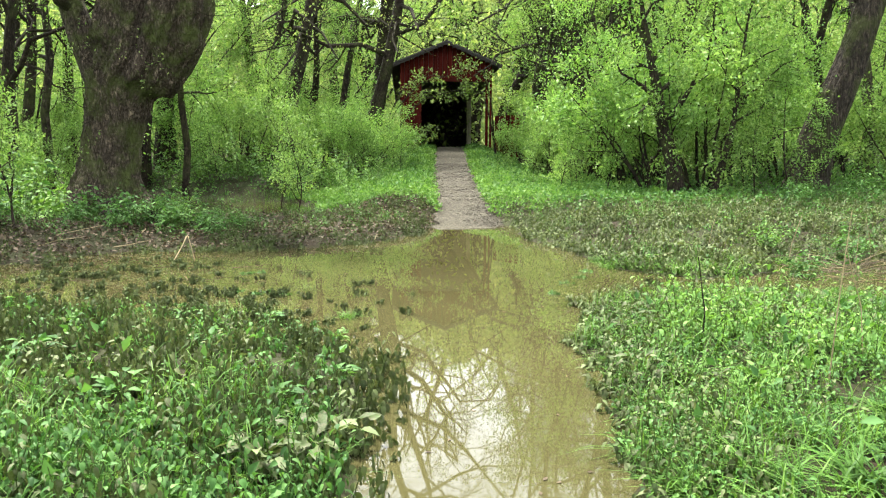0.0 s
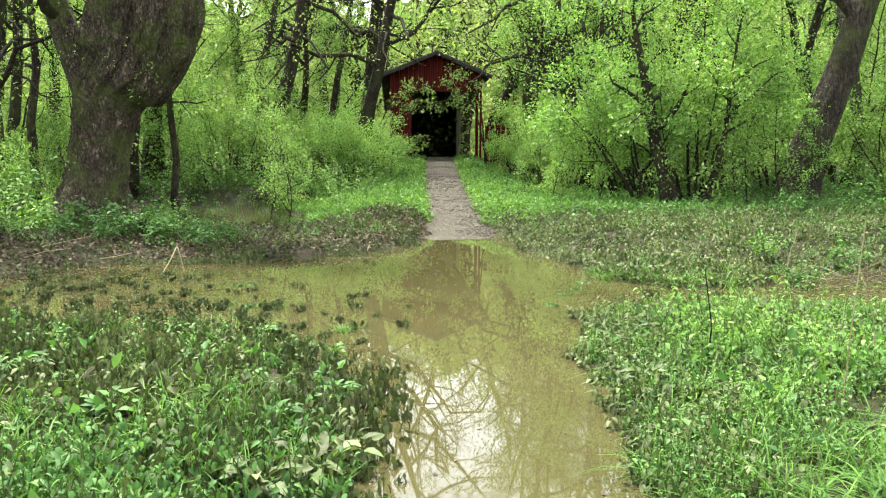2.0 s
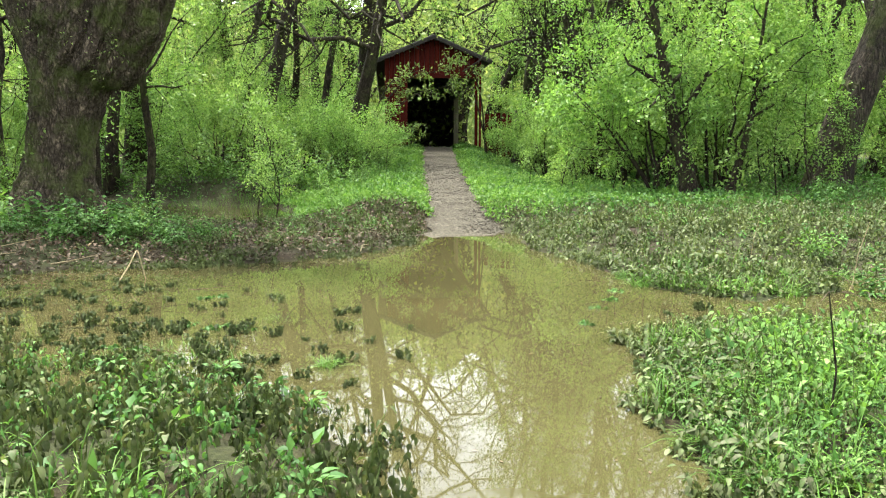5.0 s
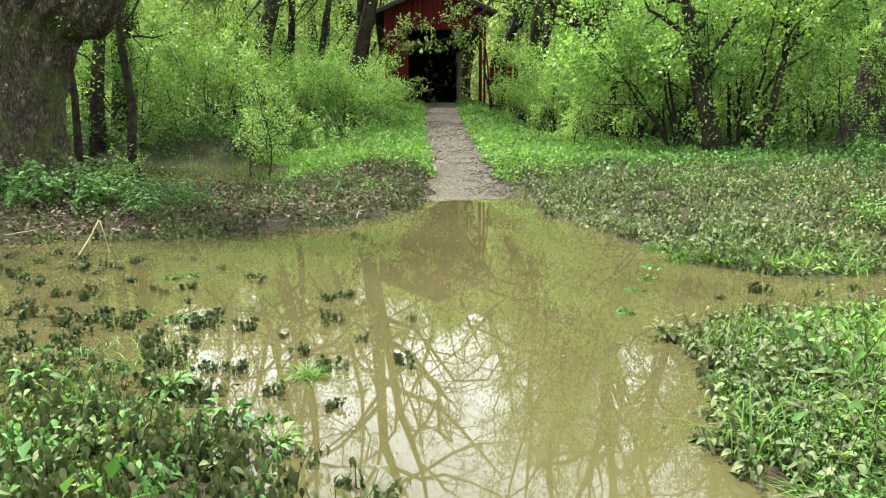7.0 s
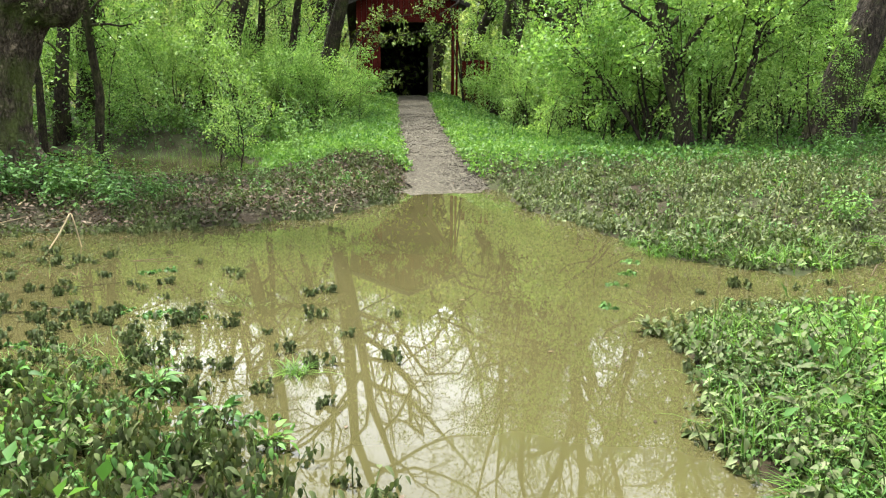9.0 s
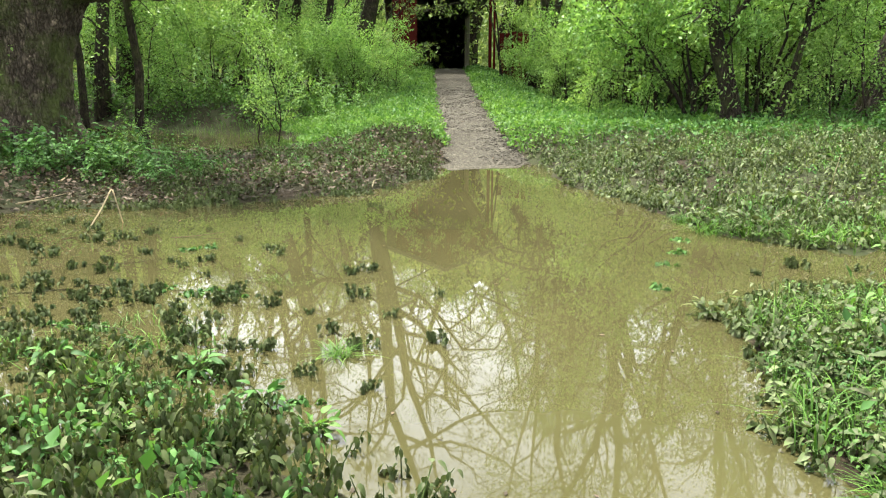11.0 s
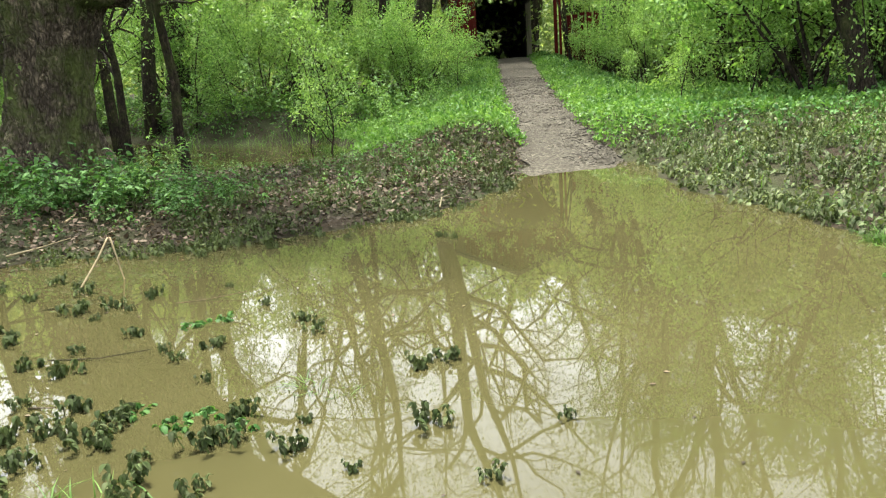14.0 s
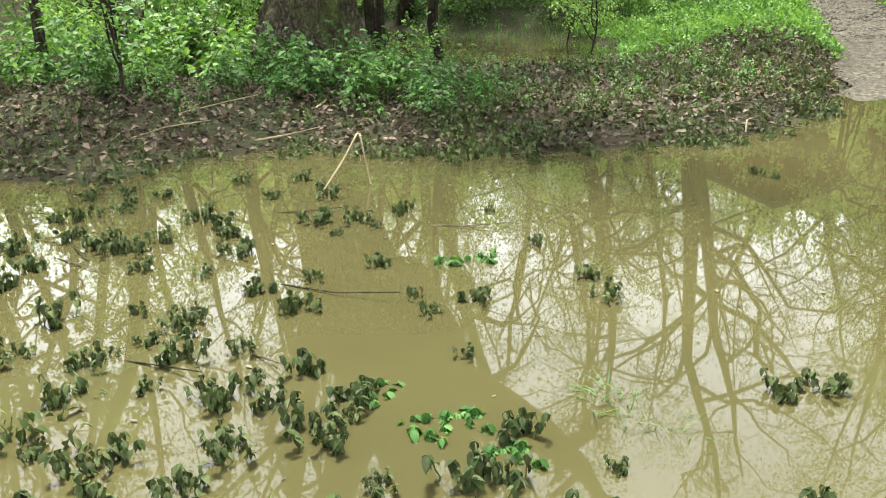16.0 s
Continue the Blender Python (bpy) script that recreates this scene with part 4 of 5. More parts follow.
# ---- covered bridge ----
def covered_bridge():
    top = new("covered_bridge")
    zf = 2.05
    W, H, P, LEN = 2.3, 4.1, 5.07, 24.0
    lo, hi, head = -1.35, 2.1, 3.35
    depth = 0.05
    bw = 0.236
    x = -W
    while x < W - 0.01:
        x1 = min(x + bw, W)
        xm = (x + x1) / 2
        ztop = P - (P - H) * abs(xm) / W
        zbot = head if lo < xm < hi else -0.35
        me = box_mesh("board", (x1 - x - 0.012, 0.03, ztop - zbot), M_RED, 0.004)
        ob = part_of("board", me, top)
        ob.location = (xm, 0.012 * math.sin(x * 37), (ztop + zbot) / 2)
        x = x1

    def beam(name, size, place, mat, rot=(0, 0, 0), label=""):
        ob = part_of(name, box_mesh(name, size, mat, 0.012), top, label)
        ob.location, ob.rotation_euler = place, rot
        return ob
    slope = math.atan2(P - H, W)
    run = math.hypot(P - H, W) + 0.5
    for s in (-1, 1):
        beam("roof_slope", (run, LEN + 0.7, 0.09), (s * (W + 0.42) / 2, LEN / 2 - 0.2, (P + H) / 2 + 0.0), M_SHINGLE, (0, s * slope, 0), "dark weathered shingle roof")
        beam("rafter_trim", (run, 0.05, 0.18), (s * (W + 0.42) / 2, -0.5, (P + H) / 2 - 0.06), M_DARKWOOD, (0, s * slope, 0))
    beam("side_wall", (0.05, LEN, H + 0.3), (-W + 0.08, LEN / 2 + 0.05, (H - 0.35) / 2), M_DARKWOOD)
    side_board = box_mesh("board", (0.03, 0.29, H + 0.3), M_RED, 0.004)
    for k in range(int(LEN / 0.3)):
        ob = part_of("board", side_board, top)
        ob.location = (-W + 0.03 + 0.006 * math.sin(k * 5.1), 0.2 + k * 0.3, (H - 0.35) / 2)
    beam("side_wall", (0.06, LEN - 12.4, H + 0.35), (2.1, LEN / 2 + 6.25, (H - 0.35) / 2), M_OLDWOOD)
    beam("side_beam", (0.16, 12.2, 0.9), (2.1, 6.25, H - 0.5), M_OLDWOOD)
    beam("end_wall", (2 * W, 0.06, P), (0, LEN + 0.1, P / 2 - 0.3), M_OLDWOOD)
    beam("deck", (2 * W - 0.1, LEN, 0.25), (0, LEN / 2 + 0.1, -0.16), M_OLDWOOD)
    beam("post", (0.3, 0.3, H - 0.2), (2.25, 12.6, (H - 0.4) / 2), M_POST, label="pale weathered timber post")
    beam("door_frame", (0.14, 0.12, head + 0.3), (lo + 0.05, -0.02, head / 2 - 0.1), M_RED)
    beam("door_frame", (0.14, 0.12, head + 0.3), (hi - 0.05, -0.02, head / 2 - 0.1), M_RED)
    beam("lintel", (hi - lo, 0.12, 0.2), ((hi + lo) / 2, -0.03, head), M_RED)
    wing = box_mesh("board", (0.2, 0.03, 2.0), M_RED, 0.004)
    for k in range(5):
        ob = part_of("board", wing, top)
        ob.location = (2.5 + 0.215 * k, -0.6 - 0.35 * k, 0.55 + 0.02 * math.sin(k * 4.0))
    beam("wing_post", (0.14, 0.14, 2.1), (3.6, -2.3, 0.6), M_OLDWOOD)
    top.matrix_world = pose(0.12, 37.7, zf, 0, 0, 3)
    return tagged(top, "red board-sided covered bridge with a dark open portal", "bridge")


covered_bridge()


# ---- herbs and litter ----
def scatter(rng, n, x0, x1, y0, y1, keep):
    x, y = rng.uniform(x0, x1, n), rng.uniform(y0, y1, n)
    ok = keep(x, y, rng.uniform(size=n))
    return x[ok], y[ok]


def herb_field(name, rng, x, y, height, pairs, leaf, mat, droop, label, hang=0.0, stems=True):
    """Upright herbs with pairs of pointed leaves; hang bends the leaves down towards the stem."""
    n = len(x)
    z = np.maximum(land(x, y), -0.12)
    base = np.stack([x, y, z], 1)
    H = height * rng.uniform(0.35, 1.3, n) * (0.6 + 0.75 * (0.5 + 0.5 * waves(x, y, 2.9, 0.7)))
    tilt = rng.normal(size=(n, 3)) * 0.4
    tilt[:, 2] = 1
    up = unit(tilt)
    k = pairs * 2
    lev = np.repeat((np.arange(pairs) + 1) / pairs, 2)[None, :] + rng.uniform(-0.08, 0.05, (n, k))
    az = rng.uniform(0, 6.28, n)[:, None] + np.tile([0, np.pi], pairs)[None, :] + np.repeat(np.arange(pairs) * 1.57, 2)[None, :] + rng.normal(size=(n, k)) * 0.7
    P = base[:, None, :] + up[:, None, :] * (H[:, None] * lev)[..., None]
    out = np.stack([np.cos(az), np.sin(az), np.zeros((n, k))], -1)
    fall = (0.25 - hang) + rng.normal(size=(n, k)) * 0.5
    D = unit(out + fall[..., None] * np.array([0, 0, 1.0]))
    P = P + out * 0.015
    D, P = D.reshape(-1, 3), P.reshape(-1, 3)
    N = unit(np.array([0, 0, 1.0]) + out.reshape(-1, 3) * hang + rng.normal(size=D.shape) * 0.25)
    N = unit(N - D * np.sum(N * D, 1, keepdims=True))
    L = leaf * rng.uniform(0.4, 1.25, len(P)) * (1.15 - 0.45 * lev.reshape(-1))
    shape = broad_leaves if leaf > 0.05 and y.mean() < 8.5 else small_leaves
    v, f = shape(P, D, N, L, L * rng.uniform(0.48, 0.66, len(P)), droop * rng.uniform(0.4, 1.4, len(P)))
    return v, f, base, up, H


def stems_of(shape, rng, base, up, H, width=0.004):
    for s in range(2):
        side = np.zeros_like(base)
        side[:, s] = width
        n = len(base)
        v = np.stack([base - side, base + side, base + up * H[:, None] + side * 0.5, base + up * H[:, None] - side * 0.5], 1).reshape(-1, 3)
        shape.add(v, np.arange(n)[:, None] * 4 + np.array([[0, 1, 2, 3]]))


def herbs(name, rng, x, y, height, pairs, leaf, mat, droop, label, hang=0.0):
    v, f, base, up, H = herb_field(name, rng, x, y, height, pairs, leaf, mat, droop, label, hang)
    top = new(name)
    part_of("leaves", mesh_of("leaves", v, f, mat, True), top)
    st = Shape()
    stems_of(st, rng, base, up, H)
    part_of("stems", st.mesh("stems", M_STEM), top)
    return tagged(top, label, "plants", kind="stuff")


rng = np.random.default_rng(21)
blot = lambda x, y, s, k: 0.5 + 0.5 * waves(x, y, s, k)
off_path = lambda x, y: np.abs(x - path_middle(y)) - np.interp(y, [16, 18.5, 38], [0.95, 0.74, 0.8])

# wilted silted herbs on the near bank
clumpy = lambda x, y, u, k: u < 0.25 + 0.75 * blot(x, y, 3.3, k)
x, y = scatter(rng, 9600, -8.5, -0.3, 2.2, 9.6, lambda x, y, u: (shore(x, y) < 0.3) & clumpy(x, y, u, 0.3) & (u < np.clip(1 - shore(x, y) * 2.0, 0, 1) * (0.35 + 0.65 * step(3.2, 4.8, y))) & (x > -0.75 * y - 1))
herbs("wilted_herbs", rng, x, y, 0.2, 5, 0.07, M_MUDDY, 0.5, "wilted silt-coated nettles drooping on the flooded bank", 1.7)
x, y = scatter(rng, 8200, -6.8, -0.45, 0.6, 7.6, lambda x, y, u: (shore(x, y) < -0.1) & (y > 0.6 + 1.7 * blot(x, y, 1.1, 0.9) + 0.5 * u) & (x > -6.8 + 2.4 * blot(x, y, 1.2, 2.9) + 0.6 * u) & (u < 1.0 - 0.92 * step(3.4, 5.0, y + 0.9 * blot(x, y, 1.7, 0.4))))
herbs("fresh_nettles", rng, x, y, 0.24, 6, 0.055, M_HERB, 0.5, "fresh green nettles growing on the bank", 0.8)
x, y = scatter(rng, 800, -7.0, -0.5, 2.6, 8.0, lambda x, y, u: (shore(x, y) < 0.1) & (u < 0.25 + 0.75 * (blot(x, y, 2.1, 1.4) > 0.62)) & (u < 0.6))
herbs("silted_herbs", rng, x, y, 0.24, 5, 0.07, M_SILT, 0.5, "pale silt-whitened herbs among the nettles", 0.5)
x, y = scatter(rng, 19500, 0.9, 8.6, 0.5, 8.5, lambda x, y, u: (shore(x, y) < 0.0) & (y > 0.5 + 1.7 * blot(x, y, 1.1, 0.5) + 0.5 * u) & (x < 8.6 - 2.4 * blot(x, y, 1.2, 1.9) - 0.6 * u) & (u < (0.5 + 0.5 * blot(x, y, 2.4, 0.9)) * (1 - 0.8 * step(6.4, 7.6, y - 0.25 * x + 0.5))))
keep = (blot(x, y, 1.9, 2.6) > 0.22) & ((x < 3.0) | (y < 7.3))
x, y = x[keep], y[keep]
half = blot(x, y, 2.3, 1.3) + rng.normal(size=len(x)) * 0.2 > 0.6
herbs("bank_herbs", rng, x[half], y[half], 0.16, 4, 0.042, M_CARPET, 0.4, "low fresh green herbs crowding the bank", 0.3)
herbs("bank_herbs", rng, x[~half], y[~half], 0.18, 4, 0.046, M_HERB, 0.4, "low dark green herbs crowding the bank", 0.5)
x, y = scatter(rng, 900, 1.5, 6.5, 3.0, 8.3, lambda x, y, u: (shore(x, y) < -0.3) & (y < 7.4) & (blot(x, y, 1.6, 2.2) > 0.55))
herbs("fresh_nettles", rng, x, y, 0.36, 8, 0.06, M_CARPET, 0.4, "tall fresh nettles standing above the herbs", 0.4)
x, y = scatter(rng, 2800, 1.0, 6.5, 3.6, 8.8, lambda x, y, u: (shore(x, y) < 0.08) & clumpy(x, y, u, 0.8) & (u < np.maximum(0.15 + 0.85 * step(5.6, 7.4, y), step(-0.5, -0.1, shore(x, y)))))
herbs("silted_herbs", rng, x, y, 0.16, 5, 0.07, M_SILT, 0.5, "silt-whitened herbs at the water's edge", 0.7)
x, y = scatter(rng, 1900, 1.1, 8.0, 6.2, 11.2, lambda x, y, u: (shore(x, y) < 0.1) & clumpy(x, y, u, 1.8))
keep = (x < 3.4) | (blot(x, y, 2.1, 0.9) > 0.6)
herbs("wilted_herbs", rng, x[keep], y[keep], 0.14, 4, 0.07, M_MUDDY, 0.5, "muddy wilted herbs by the flooded strip", 0.9)
x, y = scatter(rng, 5200, 1.4, 11, 9.8, 19.5, lambda x, y, u: (shore(x, y) < 0.1) & (off_path(x, y) > 0.0) & clumpy(x, y, u, 0.1) & (u < 0.95 - 0.5 * step(16.5, 19.0, y)))
herbs("silted_herbs", rng, x, y, 0.18, 4, 0.095, M_SILT, 0.5, "silt-coated drooping herbs on the far bank", 0.8)
x, y = scatter(rng, 4200, 1.3, 11, 9.8, 18.0, lambda x, y, u: (shore(x, y) < 0.12) & (np.abs(x - 0.6) > 0.95) & (u < (0.15 + 0.85 * (blot(x, y, 2.2, 0.7) > 0.42)) * (1 - 0.7 * step(16.0, 18.5, y))))
herbs("wilted_herbs", rng, x, y, 0.15, 4, 0.085, M_MUDDY, 0.5, "dark muddy herbs drooping along the far bank", 0.9)
x, y = scatter(rng, 2400, 1.6, 12, 9.8, 19.5, lambda x, y, u: (shore(x, y) < -0.2) & (u < 0.1 + 0.9 * step(3.5, 8.0, x + 0.8 * (y - 14.0)) * blot(x, y, 1.3, 2.1)))
herbs("bank_herbs", rng, x, y, 0.26, 4, 0.085, M_HERB, 0.4, "green herbs standing on the far bank", 0.4)
x, y = scatter(rng, 9500, -9.5, -0.25, 10.6, 19.8, lambda x, y, u: (shore(x, y) < 0.3) & (inside(BACK_POOL, x, y) < 0) & (off_path(x, y) > 0.05) & (u < (0.12 + 0.85 * (blot(x, y, 3.1, 1.1) * 0.6 + 0.4 * blot(x, y, 6.7, 2.0) > 0.47)) * (0.3 + 0.7 * step(-5.0, -3.5, x)) * (1 - 0.45 * step(1.2, 2.8, -shore(x, y)))))
herbs("wilted_herbs", rng, x, y, 0.17, 4, 0.075, M_MUDDY, 0.5, "muddy wilted herbs along the far bank", 0.8)
x, y = scatter(rng, 2000, -11, -1.0, 12.6, 19.5, lambda x, y, u: (shore(x, y) < -0.7) & (off_path(x, y) > 0.1) & (inside(BACK_POOL, x, y) < 0) & (u < 0.22 + 0.78 * (blot(x, y, 1.3, 0.2) > 0.66)))
herbs("bank_herbs", rng, x, y, 0.24, 5, 0.07, M_HERB, 0.4, "leafy green herbs under the old willow", 0.4)


# half-drowned herbs in the shallows before the near bank
x, y = scatter(rng, 2600, -5.2, -0.5, 5.4, 8.6, lambda x, y, u: (shore(x, y) > -0.1) & (shore(x, y) < 1.15) & (blot(x, y, 2.6, 1.7) * 0.6 + 0.4 * blot(x, y, 5.3, 0.2) > 0.52) & (x < -0.9 - 0.45 * (y - 6.0)))
herbs("wilted_herbs", rng, x, y, 0.2, 5, 0.07, M_MUDDY, 0.5, "muddy half-drowned nettles standing in the shallows", 1.2)
x, y = scatter(rng, 900, -4.6, -0.9, 5.4, 7.8, lambda x, y, u: (shore(x, y) > -0.3) & (shore(x, y) < 0.8) & (blot(x, y, 2.2, 0.6) > 0.6) & (x < -0.9 - 0.45 * (y - 6.0)))
herbs("fresh_nettles", rng, x, y, 0.19, 5, 0.06, M_HERB, 0.5, "green nettles rising out of the shallows", 0.7)
# broad-leaved nettles standing above the right bank
x, y = scatter(rng, 260, 1.9, 4.6, 5.2, 7.2, lambda x, y, u: (shore(x, y) < -0.35) & (blot(x, y, 1.7, 0.9) > 0.55))
herbs("fresh_nettles", rng, x, y, 0.4, 6, 0.07, M_CARPET, 0.45, "light green broad-leaved nettles above the low herbs", 0.5)
# silted plants hanging over the near right water's edge
x, y = scatter(rng, 2400, 0.9, 3.2, 2.6, 8.4, lambda x, y, u: (shore(x, y) > -0.55) & (shore(x, y) < 0.12) & (u < 0.35 + 0.65 * blot(x, y, 3.6, 1.2)))
half = rng.uniform(size=len(x)) < 0.55
herbs("wilted_herbs", rng, x[half], y[half], 0.16, 5, 0.06, M_MUDDY, 0.5, "dark muddy herbs lining the water's edge", 1.0)
herbs("silted_herbs", rng, x[~half], y[~half], 0.17, 5, 0.06, M_SILT, 0.5, "grey-green silted herbs lining the water's edge", 0.8)

# grass on the banks
def grass(name, rng, x, y, height, label):
    n = len(x)
    v, f = blades(rng, np.stack([x, y, np.maximum(land(x, y), -0.1)], 1), height * rng.uniform(0.5, 1.3, n), rng.uniform(0.3, 1.3, n), 0.0035)
    return tagged(new(name, mesh_of(name, v, f, M_GRASS)), label, "grass", kind="stuff")


x, y = scatter(rng, 16000, 0.9, 6.0, 1.8, 8.0, lambda x, y, u: (shore(x, y) < 0.02) & (u < (blot(x, y, 2.6, 0.2) > 0.45) * 0.8 + 0.12))
grass("bank_grass", rng, x, y, 0.26, "fine green grass growing through the herbs")
x, y = scatter(rng, 9000, -5.0, -0.45, 1.8, 5.2, lambda x, y, u: (shore(x, y) < -0.05) & (u < (blot(x, y, 2.2, 1.2) > 0.6) * 0.8 + 0.08))
grass("bank_grass", rng, x, y, 0.24, "fine green grass among the nettles")
x, y = scatter(rng, 2200, -3.4, -1.6, 6.6, 8.2, lambda x, y, u: (((x + 2.4) / 0.75) ** 2 + ((y - 7.4) / 0.45) ** 2 < 1.0) & (u < 0.85))
grass("island_grass", rng, x, y, 0.2, "flattened green grass standing in the shallows")
x, y = scatter(rng, 15000, -18, -3.0, 16.6, 27.5, lambda x, y, u: (np.abs(inside(BACK_POOL, x, y)) < 0.9) & (blot(x, y, 0.9, 1.1) > 0.4) & ((y > 22) | (x < -9.5)))
grass("pool_sedge", rng, x, y, 0.45, "yellow-green sedge round the flooded hollow")
x, y = scatter(rng, 14000, 2.0, 12, 9.6, 20, lambda x, y, u: (shore(x, y) < 0.0) & (u < (blot(x, y, 1.1, 0.6) > 0.6) * (0.25 + 0.6 * step(16, 18.5, y)) + 0.03 + 0.5 * (np.hypot(x - 3.2, y - 10.8) < 0.9)))
grass("bank_grass", rng, x, y, 0.3, "green grass on the far bank")


# the low carpet along the path and through the wood
def carpet(name, rng, x, y, mat, size, height, label):
    n = len(x)
    P = np.stack([x, y, land(x, y) + height * rng.uniform(0.1, 1.0, n) ** 0.7], 1)
    D = any_way(rng, n, 0.35)
    L = size * rng.uniform(0.6, 1.3, n)
    v, f = leaves(P, D, across(rng, D, 1.2), L, L * 0.6)
    return tagged(new(name, mesh_of(name, v, f, mat)), label, "plants", kind="stuff")


x, y = scatter(rng, 130000, -5.5, 6.5, 16.2, 37.6, lambda x, y, u: (off_path(x, y) > -0.08 + 0.1 * np.sin(y * 2.3) * np.sin(y * 5.7 + x) + 0.12 * (u - 0.4)) & (shore(x, y) < -1.0) & (y > 18.0 + 0.5 * np.clip(-x, 0, 4) + 1.2 * blot(x, y, 2.3, 0.4) + 1.5 * (u - 0.5)) & (inside(BACK_POOL, x, y) < 0) & (u < 1.1 - 0.07 * np.abs(x)))
carpet("green_carpet", rng, x, y, M_CARPET, 0.085, 0.2, "bright green ground herbs beside the gravel path")
x, y = scatter(rng, 100000, -26, 24, 13, 48, lambda x, y, u: (off_path(x, y) > 0.3) & (shore(x, y) < -1.6) & (inside(BACK_POOL, x, y) < -0.2) & (np.abs(x) < 0.75 * y + 3) & ((y > 21.5) | (x > 2) & (y > 16.5) | (x < -6) & (blot(x, y, 1.4, 0.2) > 0.62)) & ~((x < -3) & (x > -9) & (y < 26)))
# the darker herb leaf here stands in for shade under the bushes
carpet("wood_herbs", rng, x, y, M_HERB, 0.10, 0.26, "mixed green herbs on the woodland floor, coloured darker for bush shade")

x, y = scatter(rng, 70000, -17, 17, -12, 13, lambda x, y, u: (shore(x, y) < -0.1) & ((y < 8.5) | (x > 9) | (x < -13)) & (np.abs(x - path_middle(y)) > 0.85) & (u < np.where((x > -5.5) & (x < 6) & (y > 2.2) & (y < 8.2), 0.15, 0.9) * (0.35 + 0.65 * blot(x, y, 0.8, 0.4)) * np.clip(1.6 - np.hypot(x, y - 3) / 15, 0, 1)))
carpet("wood_herbs", rng, x, y, M_HERB, 0.10, 0.2, "mixed green herbs spreading over the flood bank")

# leaf litter
x, y = scatter(rng, 30000, -12, -0.2, 10.4, 21.0, lambda x, y, u: (shore(x, y) < 0.0) & (off_path(x, y) > 0.0) & (inside(BACK_POOL, x, y) < 0.1) & (u < 0.95 - 0.5 * step(2.0, 4.5, -shore(x, y))))
n = len(x)
P = np.stack([x, y, np.maximum(land(x, y), 0) + rng.uniform(0.005, 0.10, n)], 1)
D = any_way(rng, n)
D[:, 2] *= 0.6
D = unit(D)
L = rng.uniform(0.035, 0.095, n)
v, f = leaves(P, D, across(rng, D, 1.5), L, L * 0.7)
tagged(new("leaf_litter", mesh_of("leaf_litter", v, f, M_LITTER)), "brown and grey dead leaves littering the muddy bank", "leaf litter", kind="stuff")

# ---- plants standing in the water ----
def drowned_plant(rng, leaf_mat, height, spread, stems):
    top = new("drowned_plant")
    a, d = rng.uniform(0, 6.28, stems), spread * np.sqrt(rng.uniform(0, 1, stems))
    base = np.stack([d * np.cos(a), d * np.sin(a), np.full(stems, -0.05)], 1)
    st, P, D, N, L = Shape(), [], [], [], []
    for b in base:
        h = height * rng.uniform(0.5, 1.2)
        q, r = limb_path(rng, b, (rng.normal() * 0.3, rng.normal() * 0.3, 1), h + 0.05, 0.004, 0.002, 4, 0.12, 0.05)
        tube(st, q, r, 4)
        for k in range(11):
            i = rng.integers(3, 5)
            az = rng.uniform(0, 6.28)
            o = np.array([math.cos(az), math.sin(az), rng.uniform(-2.4, -0.1)])
            P.append(q[i])
            D.append(o / np.linalg.norm(o))
            n0 = np.array([math.cos(az), math.sin(az), 0.9])
            n0 = n0 - D[-1] * (n0 @ D[-1])
            N.append(n0 / np.linalg.norm(n0))
            L.append(rng.uniform(0.026, 0.056))
    L = np.array(L)
    v, f = broad_leaves(np.array(P), np.array(D), np.array(N), L, L * 0.58, 0.35)
    part_of("foliage", mesh_of("foliage", v, f, leaf_mat, True), top)
    tagged(part_of("stalk", st.mesh("stalk", M_STEM), top), kind="stuff")
    return top


def grass_tuft(rng, n, height, mat=M_GRASS, width=0.004):
    a, d = rng.uniform(0, 6.28, n), 0.11 * np.sqrt(rng.uniform(0, 1, n))
    v, f = blades(rng, np.stack([d * np.cos(a), d * np.sin(a), np.full(n, -0.06)], 1), height * rng.uniform(0.5, 1.2, n), rng.uniform(0.5, 1.6, n), width)
    return new("grass_tuft", mesh_of("grass_tuft", v, f, mat))


